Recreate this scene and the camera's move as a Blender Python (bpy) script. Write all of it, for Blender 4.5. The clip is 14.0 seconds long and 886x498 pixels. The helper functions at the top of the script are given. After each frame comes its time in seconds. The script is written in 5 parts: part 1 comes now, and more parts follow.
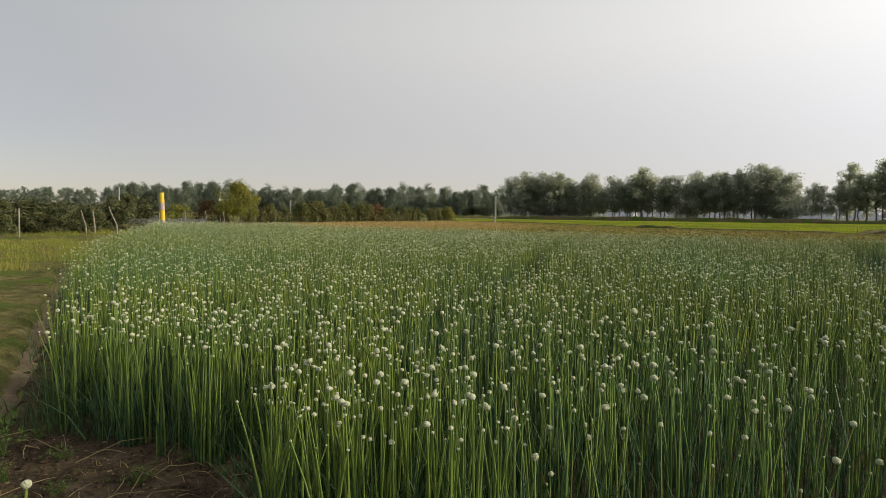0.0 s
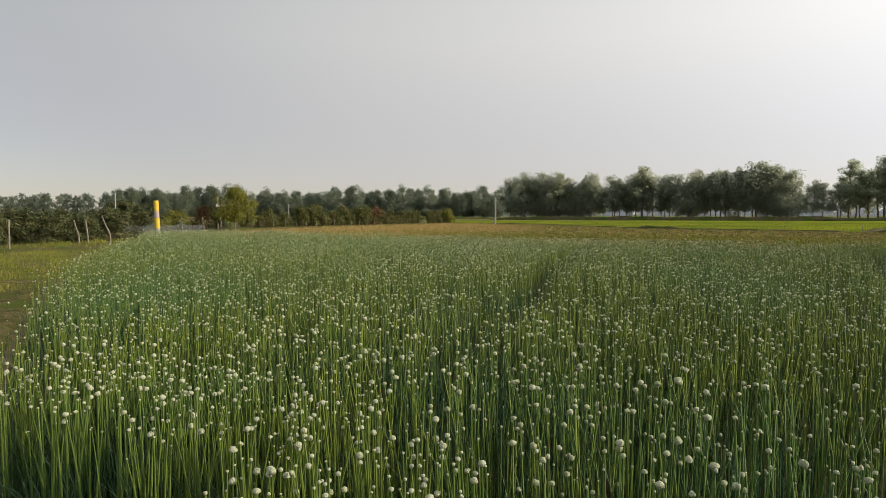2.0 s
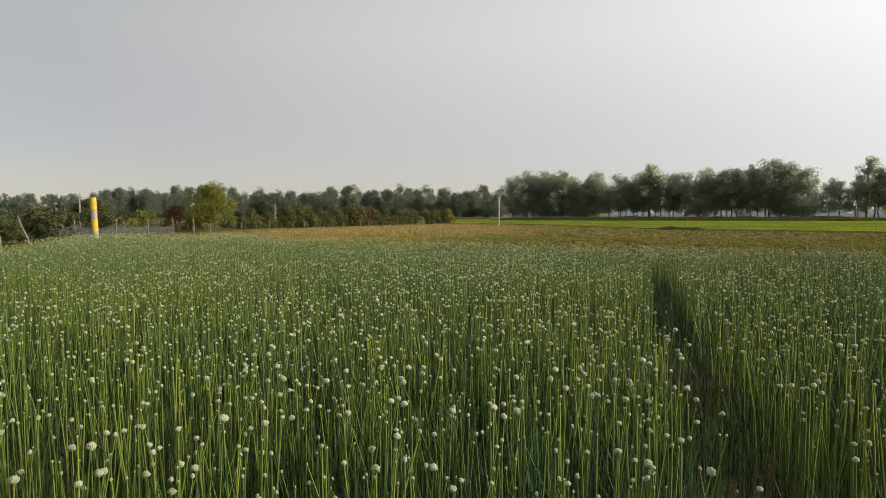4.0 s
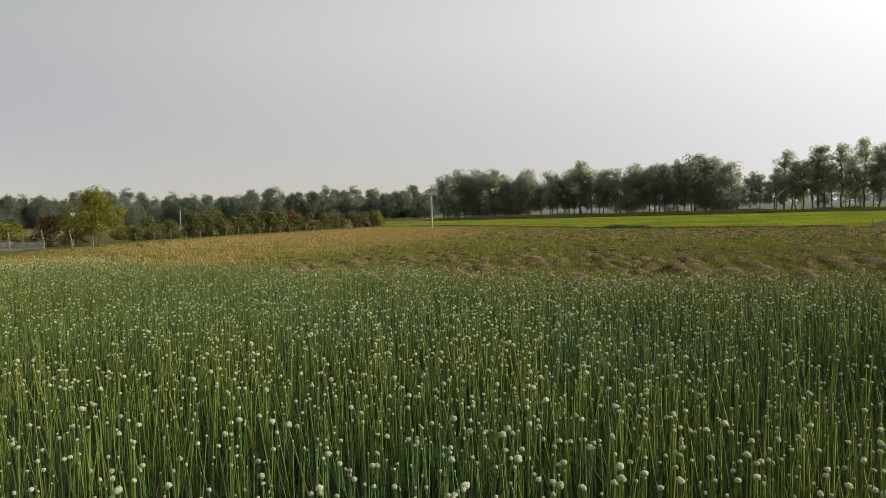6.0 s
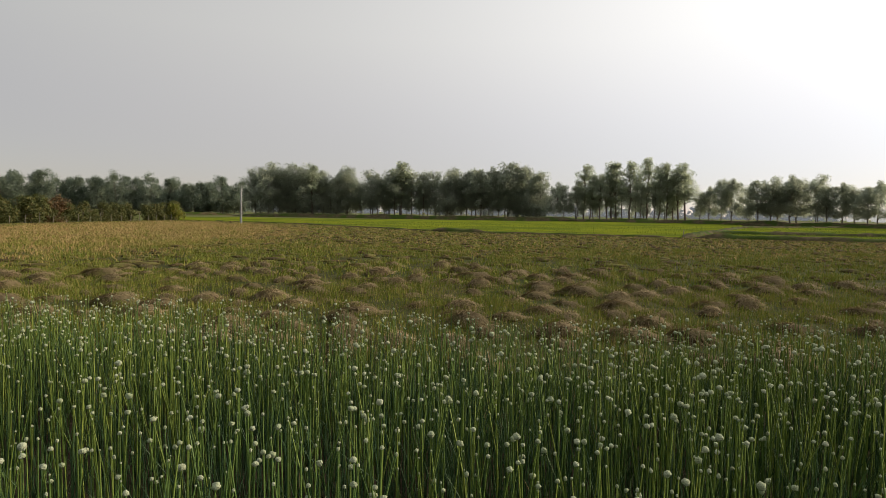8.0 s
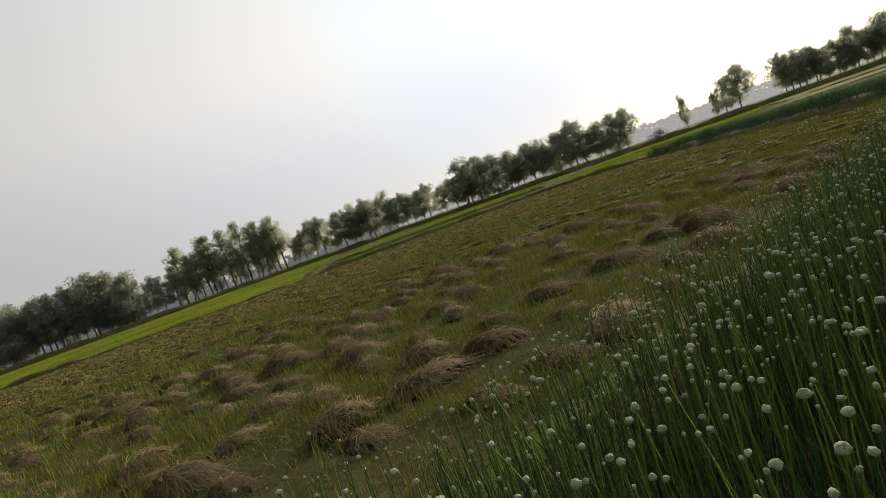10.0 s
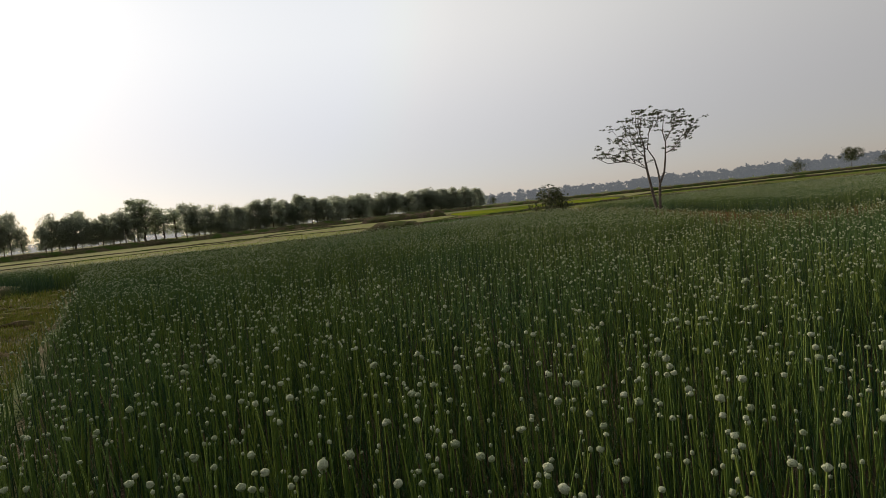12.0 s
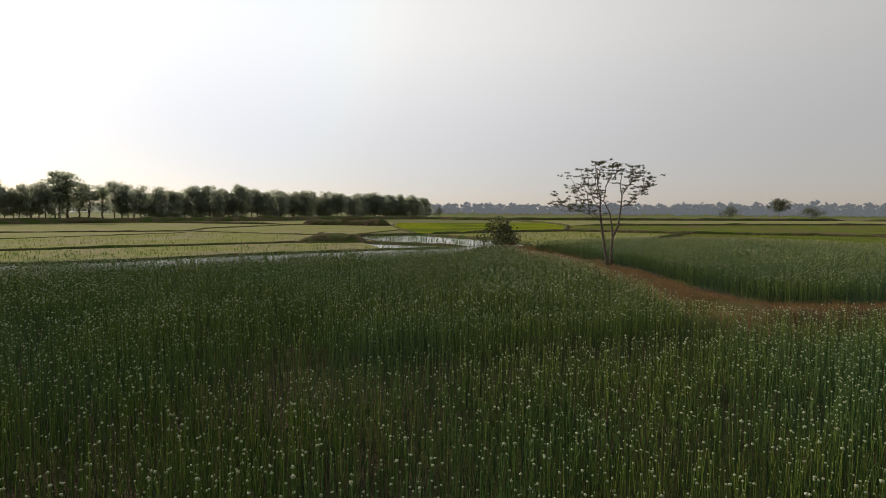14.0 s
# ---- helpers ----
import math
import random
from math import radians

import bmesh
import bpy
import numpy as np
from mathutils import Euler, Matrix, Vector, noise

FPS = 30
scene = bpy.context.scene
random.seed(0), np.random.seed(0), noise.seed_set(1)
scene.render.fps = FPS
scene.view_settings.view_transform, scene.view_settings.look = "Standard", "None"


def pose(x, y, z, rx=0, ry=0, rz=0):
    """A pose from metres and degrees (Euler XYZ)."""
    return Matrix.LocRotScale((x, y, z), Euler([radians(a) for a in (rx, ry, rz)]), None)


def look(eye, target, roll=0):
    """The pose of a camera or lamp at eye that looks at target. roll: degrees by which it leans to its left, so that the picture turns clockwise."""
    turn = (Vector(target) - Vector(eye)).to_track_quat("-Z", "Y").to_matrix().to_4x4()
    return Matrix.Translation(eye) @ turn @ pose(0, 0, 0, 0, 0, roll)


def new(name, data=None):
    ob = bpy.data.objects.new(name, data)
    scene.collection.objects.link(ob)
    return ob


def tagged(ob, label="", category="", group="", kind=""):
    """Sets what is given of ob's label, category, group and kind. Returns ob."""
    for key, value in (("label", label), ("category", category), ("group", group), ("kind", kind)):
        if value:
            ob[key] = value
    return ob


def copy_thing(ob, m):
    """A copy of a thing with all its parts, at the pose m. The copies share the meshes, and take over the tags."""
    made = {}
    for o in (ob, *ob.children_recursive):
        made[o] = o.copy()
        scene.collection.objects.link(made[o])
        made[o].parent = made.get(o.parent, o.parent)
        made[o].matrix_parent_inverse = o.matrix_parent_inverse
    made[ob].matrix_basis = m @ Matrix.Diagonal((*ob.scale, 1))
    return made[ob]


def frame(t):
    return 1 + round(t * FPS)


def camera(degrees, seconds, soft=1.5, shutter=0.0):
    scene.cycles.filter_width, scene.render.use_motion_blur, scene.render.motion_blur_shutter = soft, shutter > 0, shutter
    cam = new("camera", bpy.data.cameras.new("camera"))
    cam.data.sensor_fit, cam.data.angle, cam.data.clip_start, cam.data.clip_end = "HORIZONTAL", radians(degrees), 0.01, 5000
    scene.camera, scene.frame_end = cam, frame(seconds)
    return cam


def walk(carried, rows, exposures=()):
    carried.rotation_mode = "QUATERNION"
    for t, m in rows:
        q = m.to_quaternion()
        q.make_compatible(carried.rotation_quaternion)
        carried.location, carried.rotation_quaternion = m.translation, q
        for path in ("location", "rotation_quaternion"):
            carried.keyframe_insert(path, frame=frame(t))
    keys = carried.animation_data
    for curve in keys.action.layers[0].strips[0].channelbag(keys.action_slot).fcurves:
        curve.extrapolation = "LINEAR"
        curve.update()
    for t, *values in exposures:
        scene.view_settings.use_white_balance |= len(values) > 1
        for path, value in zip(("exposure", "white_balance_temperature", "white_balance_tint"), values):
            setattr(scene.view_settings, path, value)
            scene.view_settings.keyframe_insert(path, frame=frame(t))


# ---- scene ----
cam = camera(73.1, 14.0, soft=0.85)
PATH = [
    (0, (0.026, 0.095, 1.733), (0.014, 2.092, 1.613), 0.7),
    (0.5, (0.026, 0.092, 1.804), (0.013, 2.088, 1.686), 0.6),
    (1, (0.041, 0.105, 2.006), (0.024, 2.102, 1.888), -0.1),
    (1.5, (0.03, 0.165, 2.018), (0.017, 2.161, 1.902), 0.0),
    (2, (0.02, 0.888, 2.015), (0.008, 2.884, 1.898), 0.0),
    (2.7, (0.01, 3.46, 1.751), (-0.006, 5.457, 1.639), 0.0),
    (4.8, (-0.183, 11.497, 2.035), (-0.174, 13.493, 1.918), -0.4),
    (5, (-0.222, 12.137, 2.03), (-0.185, 14.133, 1.915), -0.7),
    (5.5, (-0.003, 14.197, 2.237), (0.108, 16.19, 2.119), -0.7),
    (6, (0.011, 15.99, 2.217), (0.233, 17.974, 2.099), -1.5),
    (6.5, (0.124, 17.622, 2.225), (0.503, 19.582, 2.108), -2.2),
    (7, (0.442, 19.606, 2.134), (0.982, 21.529, 2.02), -2.1),
    (7.2, (0.586, 20.318, 2.136), (1.19, 22.221, 2.02), -2.0),
    (9.3, (1.334, 25.621, 1.834), (2.48, 27.257, 1.722), -0.7),
    (9.5, (1.546, 25.897, 1.823), (2.774, 27.472, 1.712), -5.5),
    (10, (1.952, 26.477, 1.856), (3.693, 27.452, 1.734), -19.5),
    (10.5, (2.23, 27.48, 1.805), (4.226, 27.506, 1.675), -16.5),
    (11, (2.684, 27.56, 1.89), (4.61, 27.037, 1.757), -5.8),
    (11.5, (3.251, 27.455, 1.885), (4.956, 26.419, 1.75), -9.6),
    (12, (3.771, 27.152, 1.896), (5.162, 25.72, 1.758), -6.0),
    (12.5, (4.203, 26.786, 2.164), (5.472, 25.245, 2.032), 0.7),
    (13, (4.59, 26.371, 2.638), (5.832, 24.809, 2.507), 1.0),
    (13.5, (4.925, 26.004, 3.06), (6.167, 24.442, 2.931), 0.4),
    (14, (5.051, 25.841, 3.376), (6.294, 24.28, 3.247), 0.3),
]
walk_rows = [(t, look(eye, target, roll)) for t, eye, target, roll in PATH]
EXPOSURES = [(0.0, 0.0), (6.0, -0.06), (7.0, -0.13), (9.3, -0.32), (10.0, -0.47), (10.5, -0.70), (11.2, -0.90), (12.2, -0.60), (13.0, -0.46), (14.0, -0.51)]
walk(cam, walk_rows, EXPOSURES)

# ---- sky and sun ----
SUN_AZ, SUN_EL = radians(96), radians(21)
sun_way = Vector((math.sin(SUN_AZ) * math.cos(SUN_EL), math.cos(SUN_AZ) * math.cos(SUN_EL), math.sin(SUN_EL)))
world = bpy.data.worlds.new("hazy_sky")
scene.world = world
world.use_nodes = True
wt = world.node_tree
wt.nodes.clear()


def wnode(kind, **props):
    n = wt.nodes.new(kind)
    for k, v in props.items():
        setattr(n, k, v)
    return n


sky = wnode("ShaderNodeTexSky", sky_type="NISHITA", sun_disc=False, sun_elevation=SUN_EL, sun_rotation=SUN_AZ,
            air_density=0.7, dust_density=0.5, ozone_density=1.0)
bg_sky = wnode("ShaderNodeBackground")
bg_sky.inputs["Strength"].default_value = 0.05
wt.links.new(sky.outputs[0], bg_sky.inputs["Color"])
# the haze of a dusty afternoon: a pale veil that brightens towards the sun
co = wnode("ShaderNodeTexCoord")
nrm = wnode("ShaderNodeVectorMath", operation="NORMALIZE")
wt.links.new(co.outputs["Generated"], nrm.inputs[0])
sep = wnode("ShaderNodeSeparateXYZ")
wt.links.new(nrm.outputs[0], sep.inputs[0])
up = wnode("ShaderNodeValToRGB")
up.color_ramp.elements[0].position, up.color_ramp.elements[0].color = 0.0, (0.385, 0.295, 0.238, 1)
up.color_ramp.elements[1].position, up.color_ramp.elements[1].color = 0.5, (0.325, 0.335, 0.318, 1)
e = up.color_ramp.elements.new(0.12)
e.color = (0.405, 0.335, 0.262, 1)
e = up.color_ramp.elements.new(0.27)
e.color = (0.425, 0.39, 0.318, 1)
wt.links.new(sep.outputs[2], up.inputs[0])
dot = wnode("ShaderNodeVectorMath", operation="DOT_PRODUCT")
dot.inputs[1].default_value = sun_way
wt.links.new(nrm.outputs[0], dot.inputs[0])
glow = wnode("ShaderNodeValToRGB")
glow.color_ramp.interpolation = "B_SPLINE"
glow.color_ramp.elements[0].position, glow.color_ramp.elements[0].color = 0.0, (0.0, 0.0, 0.0, 1)
glow.color_ramp.elements[1].position, glow.color_ramp.elements[1].color = 1.0, (1.75, 1.70, 1.64, 1)
for at, level in ((0.25, 0.01), (0.38, 0.18), (0.5, 0.28), (0.625, 0.40), (0.75, 0.60), (0.875, 0.95), (0.95, 1.25)):
    e = glow.color_ramp.elements.new(at)
    e.color = (level, level * 0.945, level * 0.875, 1)
half = wnode("ShaderNodeMath", operation="MULTIPLY_ADD")
half.inputs[1].default_value, half.inputs[2].default_value = 0.5, 0.5
wt.links.new(dot.outputs["Value"], half.inputs[0])
wt.links.new(half.outputs[0], glow.inputs[0])
add = wnode("ShaderNodeVectorMath", operation="ADD")
wt.links.new(up.outputs[0], add.inputs[0])
low = wnode("ShaderNodeMapRange", interpolation_type="SMOOTHSTEP")
low.inputs["From Min"].default_value, low.inputs["From Max"].default_value = -0.08, 0.34
wt.links.new(sep.outputs[2], low.inputs[0])
thick = wnode("ShaderNodeMix", data_type="RGBA")
thick.inputs["A"].default_value, thick.inputs["B"].default_value = (0.23, 0.25, 0.36, 1), (1.0, 1.0, 1.0, 1)
wt.links.new(low.outputs[0], thick.inputs["Factor"])
veil_glow = wnode("ShaderNodeVectorMath", operation="MULTIPLY")
wt.links.new(glow.outputs[0], veil_glow.inputs[0])
wt.links.new(thick.outputs["Result"], veil_glow.inputs[1])
wt.links.new(veil_glow.outputs[0], add.inputs[1])
bg_haze = wnode("ShaderNodeBackground")
bg_haze.inputs["Strength"].default_value = 0.85
wt.links.new(add.outputs[0], bg_haze.inputs["Color"])
both = wnode("ShaderNodeAddShader")
out = wnode("ShaderNodeOutputWorld")
wt.links.new(bg_sky.outputs[0], both.inputs[0])
wt.links.new(bg_haze.outputs[0], both.inputs[1])
wt.links.new(both.outputs[0], out.inputs[0])

sun = new("sun", bpy.data.lights.new("sun", "SUN"))
sun.data.energy, sun.data.angle, sun.data.color = 4.8, radians(3.0), (1.0, 0.84, 0.60)
sun.matrix_world = look((0, 0, 40), Vector((0, 0, 40)) - sun_way)


# ---- materials ----
def material(name, stops, scale=5.0, rough=0.8, bump=0.3, fine=40.0, spread="noise", translucent=0.0, metallic=0.0, dist=0.02,
             second=None, second_scale=0.15, second_range=(0.45, 0.6), specular=0.3, pass_gain=1.0):
    """A procedural material: colour stops over one of noise, island or object, a second colour in broad patches, fine relief."""
    m = bpy.data.materials.new(name)
    m.use_nodes = True
    nt = m.node_tree
    nt.nodes.clear()
    node, link = nt.nodes.new, nt.links.new
    outp, bsdf = node("ShaderNodeOutputMaterial"), node("ShaderNodeBsdfPrincipled")
    bsdf.inputs["Roughness"].default_value, bsdf.inputs["Metallic"].default_value = rough, metallic
    bsdf.inputs["Specular IOR Level"].default_value = specular
    where = node("ShaderNodeNewGeometry")
    ramp = node("ShaderNodeValToRGB")
    els = ramp.color_ramp.elements
    els[0].color, els[1].color = (*stops[0], 1), (*stops[-1], 1)
    for i, c in enumerate(stops[1:-1]):
        els.new((i + 1) / (len(stops) - 1)).color = (*c, 1)
    grain = node("ShaderNodeTexNoise")
    grain.inputs["Scale"].default_value, grain.inputs["Detail"].default_value = scale, 5
    link(where.outputs["Position"], grain.inputs["Vector"])
    if spread == "noise":
        wide = node("ShaderNodeMapRange")
        wide.inputs["From Min"].default_value, wide.inputs["From Max"].default_value = 0.3, 0.7
        link(grain.outputs[0], wide.inputs[0])
        link(wide.outputs[0], ramp.inputs[0])
    else:
        mixf = node("ShaderNodeMath")
        mixf.operation = "MULTIPLY_ADD"
        mixf.inputs[1].default_value = 0.75
        soft = node("ShaderNodeMath")
        soft.operation = "MULTIPLY"
        soft.inputs[1].default_value = 0.25
        link(grain.outputs[0], soft.inputs[0])
        if spread == "island":
            link(where.outputs["Random Per Island"], mixf.inputs[0])
        else:
            info = node("ShaderNodeObjectInfo")
            link(info.outputs["Random"], mixf.inputs[0])
        link(soft.outputs[0], mixf.inputs[2])
        link(mixf.outputs[0], ramp.inputs[0])
    colour = ramp.outputs[0]
    if second:
        broad = node("ShaderNodeTexNoise")
        broad.inputs["Scale"].default_value, broad.inputs["Detail"].default_value = second_scale, 3
        link(where.outputs["Position"], broad.inputs["Vector"])
        lim = node("ShaderNodeMapRange")
        lim.inputs["From Min"].default_value, lim.inputs["From Max"].default_value = second_range
        link(broad.outputs[0], lim.inputs[0])
        mixc = node("ShaderNodeMix")
        mixc.data_type = "RGBA"
        link(lim.outputs[0], mixc.inputs["Factor"])
        link(colour, mixc.inputs["A"])
        mixc.inputs["B"].default_value = (*second, 1)
        colour = mixc.outputs["Result"]
    link(colour, bsdf.inputs["Base Color"])
    if bump:
        tiny, bmp = node("ShaderNodeTexNoise"), node("ShaderNodeBump")
        tiny.inputs["Scale"].default_value, tiny.inputs["Detail"].default_value = fine, 6
        link(where.outputs["Position"], tiny.inputs["Vector"])
        bmp.inputs["Strength"].default_value, bmp.inputs["Distance"].default_value = bump, dist
        link(tiny.outputs[0], bmp.inputs["Height"])
        link(bmp.outputs[0], bsdf.inputs["Normal"])
    shader = bsdf.outputs[0]
    if translucent:
        tr, mixs = node("ShaderNodeBsdfTranslucent"), node("ShaderNodeMixShader")
        gain = node("ShaderNodeVectorMath")
        gain.operation = "SCALE"
        gain.inputs["Scale"].default_value = pass_gain
        link(colour, gain.inputs[0])
        link(gain.outputs[0], tr.inputs["Color"])
        mixs.inputs[0].default_value = translucent
        link(shader, mixs.inputs[1])
        link(tr.outputs[0], mixs.inputs[2])
        shader = mixs.outputs[0]
    link(shader, outp.inputs[0])
    return m


M_SOIL = material("dry_soil", [(0.03, 0.023, 0.015), (0.058, 0.042, 0.027), (0.105, 0.078, 0.05)], 3, 0.95, 1.0, 14, dist=0.06,
                  second=(0.06, 0.062, 0.022), specular=0.04, second_scale=0.4)
M_PLAIN = material("far_fields", [(0.07, 0.10, 0.025), (0.11, 0.14, 0.035), (0.15, 0.14, 0.06)], 0.02, 0.95, 0.3, 2,
                   second=(0.13, 0.12, 0.06), specular=0.04, second_scale=0.006)
M_STUB = material("stubble_soil", [(0.03, 0.034, 0.013), (0.055, 0.055, 0.02), (0.095, 0.083, 0.036)], 2, 0.95, 0.7, 14, dist=0.04,
                  second=(0.042, 0.05, 0.015), specular=0.04, second_scale=0.35)
M_RICE = material("young_rice", [(0.11, 0.142, 0.012), (0.16, 0.188, 0.018), (0.205, 0.22, 0.026)], 0.7, 1.0, 0.7, 5, dist=0.12, specular=0.0,
                  second=(0.095, 0.125, 0.02), second_scale=0.08)
M_PALE = material("pale_rice", [(0.14, 0.158, 0.042), (0.185, 0.198, 0.064), (0.235, 0.232, 0.095)], 0.9, 1.0, 0.7, 5, dist=0.12, specular=0.02,
                  second=(0.22, 0.20, 0.11), second_scale=0.12)
M_DULL = material("dull_rice", [(0.075, 0.10, 0.02), (0.105, 0.13, 0.03), (0.145, 0.15, 0.045)], 0.25, 1.0, 0.7, 5, dist=0.12, specular=0.0,
                  second=(0.125, 0.105, 0.055), second_scale=0.05, second_range=(0.48, 0.62))
M_BUND = material("bund_earth", [(0.05, 0.05, 0.02), (0.09, 0.075, 0.04), (0.13, 0.10, 0.06)], 1.5, 0.95, 0.9, 8, dist=0.08,
                  second=(0.05, 0.075, 0.015), specular=0.04, second_scale=0.3)
M_PATH = material("trodden_earth", [(0.085, 0.064, 0.04), (0.14, 0.107, 0.068), (0.21, 0.165, 0.108)], 2.2, 0.95, 0.7, 14, dist=0.03,
                  second=(0.15, 0.12, 0.05), specular=0.04, second_scale=0.5)
M_BANK = material("brown_bank", [(0.05, 0.035, 0.02), (0.10, 0.07, 0.038), (0.17, 0.12, 0.068)], 3.5, 0.95, 1.0, 18, dist=0.05,
                  second=(0.075, 0.07, 0.026), specular=0.04, second_scale=0.8)
M_VERGE = material("worn_turf", [(0.055, 0.055, 0.02), (0.105, 0.095, 0.036), (0.17, 0.14, 0.066)], 4.5, 0.95, 1.0, 22, dist=0.05,
                   second=(0.07, 0.09, 0.02), specular=0.04, second_scale=0.7)
M_STALK = material("onion_stalk", [(0.042, 0.084, 0.018), (0.103, 0.156, 0.027), (0.215, 0.26, 0.046)], 2, 0.5, 0, spread="island", translucent=0.04,
                   second=(0.085, 0.155, 0.042), second_scale=0.25, second_range=(0.5, 0.65))
M_LEAF = material("onion_leaf", [(0.019, 0.048, 0.019), (0.038, 0.078, 0.028), (0.075, 0.12, 0.036)], 2, 0.5, 0, spread="island", translucent=0.05,
                  second=(0.035, 0.08, 0.04), second_scale=0.25, second_range=(0.5, 0.62))
M_HEAD = material("onion_umbel", [(0.29, 0.34, 0.195), (0.40, 0.44, 0.285), (0.54, 0.565, 0.415)], 60, 0.9, 1.0, 160, spread="island", dist=0.01, translucent=0.2)
M_DRYLEAF = material("dry_leaf", [(0.13, 0.095, 0.045), (0.23, 0.175, 0.085), (0.34, 0.27, 0.15)], 3, 0.9, 0, spread="island", translucent=0.2)
M_STRAW = material("cut_onion_tops", [(0.042, 0.03, 0.016), (0.085, 0.062, 0.032), (0.155, 0.116, 0.062)], 14, 0.95, 1.0, 60, dist=0.03, specular=0.03,
                   second=(0.14, 0.13, 0.045), second_scale=1.5)
M_HAY = material("drying_straw", [(0.12, 0.085, 0.042), (0.22, 0.163, 0.083), (0.38, 0.30, 0.165)], 3, 0.85, 0, spread="island", translucent=0.15)
M_GRASS = material("stubble_grass", [(0.085, 0.135, 0.016), (0.17, 0.19, 0.03), (0.33, 0.265, 0.09)], 2, 0.8, 0, spread="island", translucent=0.1, specular=0.08)
M_BLADE = material("rice_blades", [(0.09, 0.13, 0.014), (0.14, 0.18, 0.02), (0.19, 0.21, 0.035)], 2, 0.8, 0, spread="island", translucent=0.3)
M_DRYGRASS = material("dry_grass", [(0.33, 0.21, 0.085), (0.43, 0.295, 0.13), (0.28, 0.222, 0.08)], 2, 0.9, 0, spread="island", translucent=0.2)
M_RUSSET = material("russet_grass", [(0.15, 0.085, 0.04), (0.22, 0.13, 0.06), (0.13, 0.105, 0.04)], 2, 0.9, 0, spread="island", translucent=0.2)
M_WEED = material("fresh_weed", [(0.04, 0.085, 0.016), (0.08, 0.15, 0.026), (0.13, 0.20, 0.04)], 2, 0.7, 0, spread="island", translucent=0.3)
M_BARK = material("bark", [(0.07, 0.055, 0.045), (0.13, 0.10, 0.08), (0.20, 0.17, 0.14)], 6, 0.9, 0.8, 25, dist=0.03)
# distance haze painted in: greyed, lightened leaf colour and a boosted translucent pass
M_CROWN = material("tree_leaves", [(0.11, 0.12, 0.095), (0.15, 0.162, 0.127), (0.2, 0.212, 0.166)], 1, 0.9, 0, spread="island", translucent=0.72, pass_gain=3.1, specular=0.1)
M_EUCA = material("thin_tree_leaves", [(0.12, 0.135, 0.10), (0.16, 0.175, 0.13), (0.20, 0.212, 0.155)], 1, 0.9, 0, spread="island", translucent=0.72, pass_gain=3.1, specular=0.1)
M_MANGO = material("mango_leaves", [(0.03, 0.045, 0.016), (0.062, 0.076, 0.025), (0.13, 0.118, 0.045)], 1, 0.55, 0, spread="island", translucent=0.2)
M_HEDGE = material("hedge_leaves", [(0.05, 0.068, 0.02), (0.095, 0.108, 0.03), (0.20, 0.155, 0.05)], 1, 0.7, 0, spread="island", translucent=0.3)
M_YELLOW = material("yellowing_leaves", [(0.10, 0.125, 0.02), (0.17, 0.18, 0.027), (0.27, 0.215, 0.04)], 1, 0.7, 0, spread="island", translucent=0.4, pass_gain=1.3)
# far wood: distance haze put into the leaf colour, paler and greyer
M_WOOD = material("hazed_wood_leaves", [(0.10, 0.122, 0.09), (0.137, 0.16, 0.12), (0.178, 0.2, 0.15)], 1, 0.9, 0, spread="island", translucent=0.58, pass_gain=2.4, specular=0.1)
M_RUST = material("rusty_leaves", [(0.09, 0.05, 0.02), (0.16, 0.09, 0.04), (0.10, 0.09, 0.03)], 1, 0.7, 0, spread="island", translucent=0.3)
M_POST = material("weathered_post", [(0.12, 0.10, 0.08), (0.20, 0.175, 0.14), (0.28, 0.25, 0.205)], 9, 0.9, 0.6, 40)
M_CONCRETE = material("grey_concrete", [(0.20, 0.195, 0.19), (0.29, 0.285, 0.275), (0.38, 0.37, 0.355)], 5, 0.9, 0.5, 40)
M_YPAINT = material("worn_yellow_paint", [(0.46, 0.31, 0.02), (0.56, 0.40, 0.03), (0.62, 0.46, 0.07)], 6, 0.6, 0.3, 40,
                    second=(0.36, 0.28, 0.16), second_scale=3.0, second_range=(0.62, 0.7))
M_MAUVE = material("bare_patch", [(0.30, 0.22, 0.24), (0.38, 0.30, 0.30), (0.46, 0.40, 0.34)], 9, 0.8, 0.4, 40)
M_WATER = material("still_water", [(0.06, 0.06, 0.045), (0.09, 0.085, 0.065)], 1, 0.08, 0.12, 3, dist=0.02, specular=0.5)


# ---- mesh helpers ----
def fast_mesh(name, verts, tris, mats, mat_index=None, smooth=False):
    """A mesh out of number arrays of corners and triangles."""
    me = bpy.data.meshes.new(name)
    n, m = len(verts), len(tris)
    me.vertices.add(n)
    me.vertices.foreach_set("co", np.ascontiguousarray(verts, dtype=np.float32).ravel())
    me.loops.add(3 * m)
    me.loops.foreach_set("vertex_index", np.ascontiguousarray(tris, dtype=np.int32).ravel())
    me.polygons.add(m)
    me.polygons.foreach_set("loop_start", np.arange(0, 3 * m, 3, dtype=np.int32))
    for mat in mats:
        me.materials.append(mat)
    if mat_index is not None:
        me.polygons.foreach_set("material_index", np.ascontiguousarray(mat_index, dtype=np.int32))
    if smooth:
        me.polygons.foreach_set("use_smooth", np.ones(m, dtype=bool))
    me.update(calc_edges=True)
    me.validate()
    return me


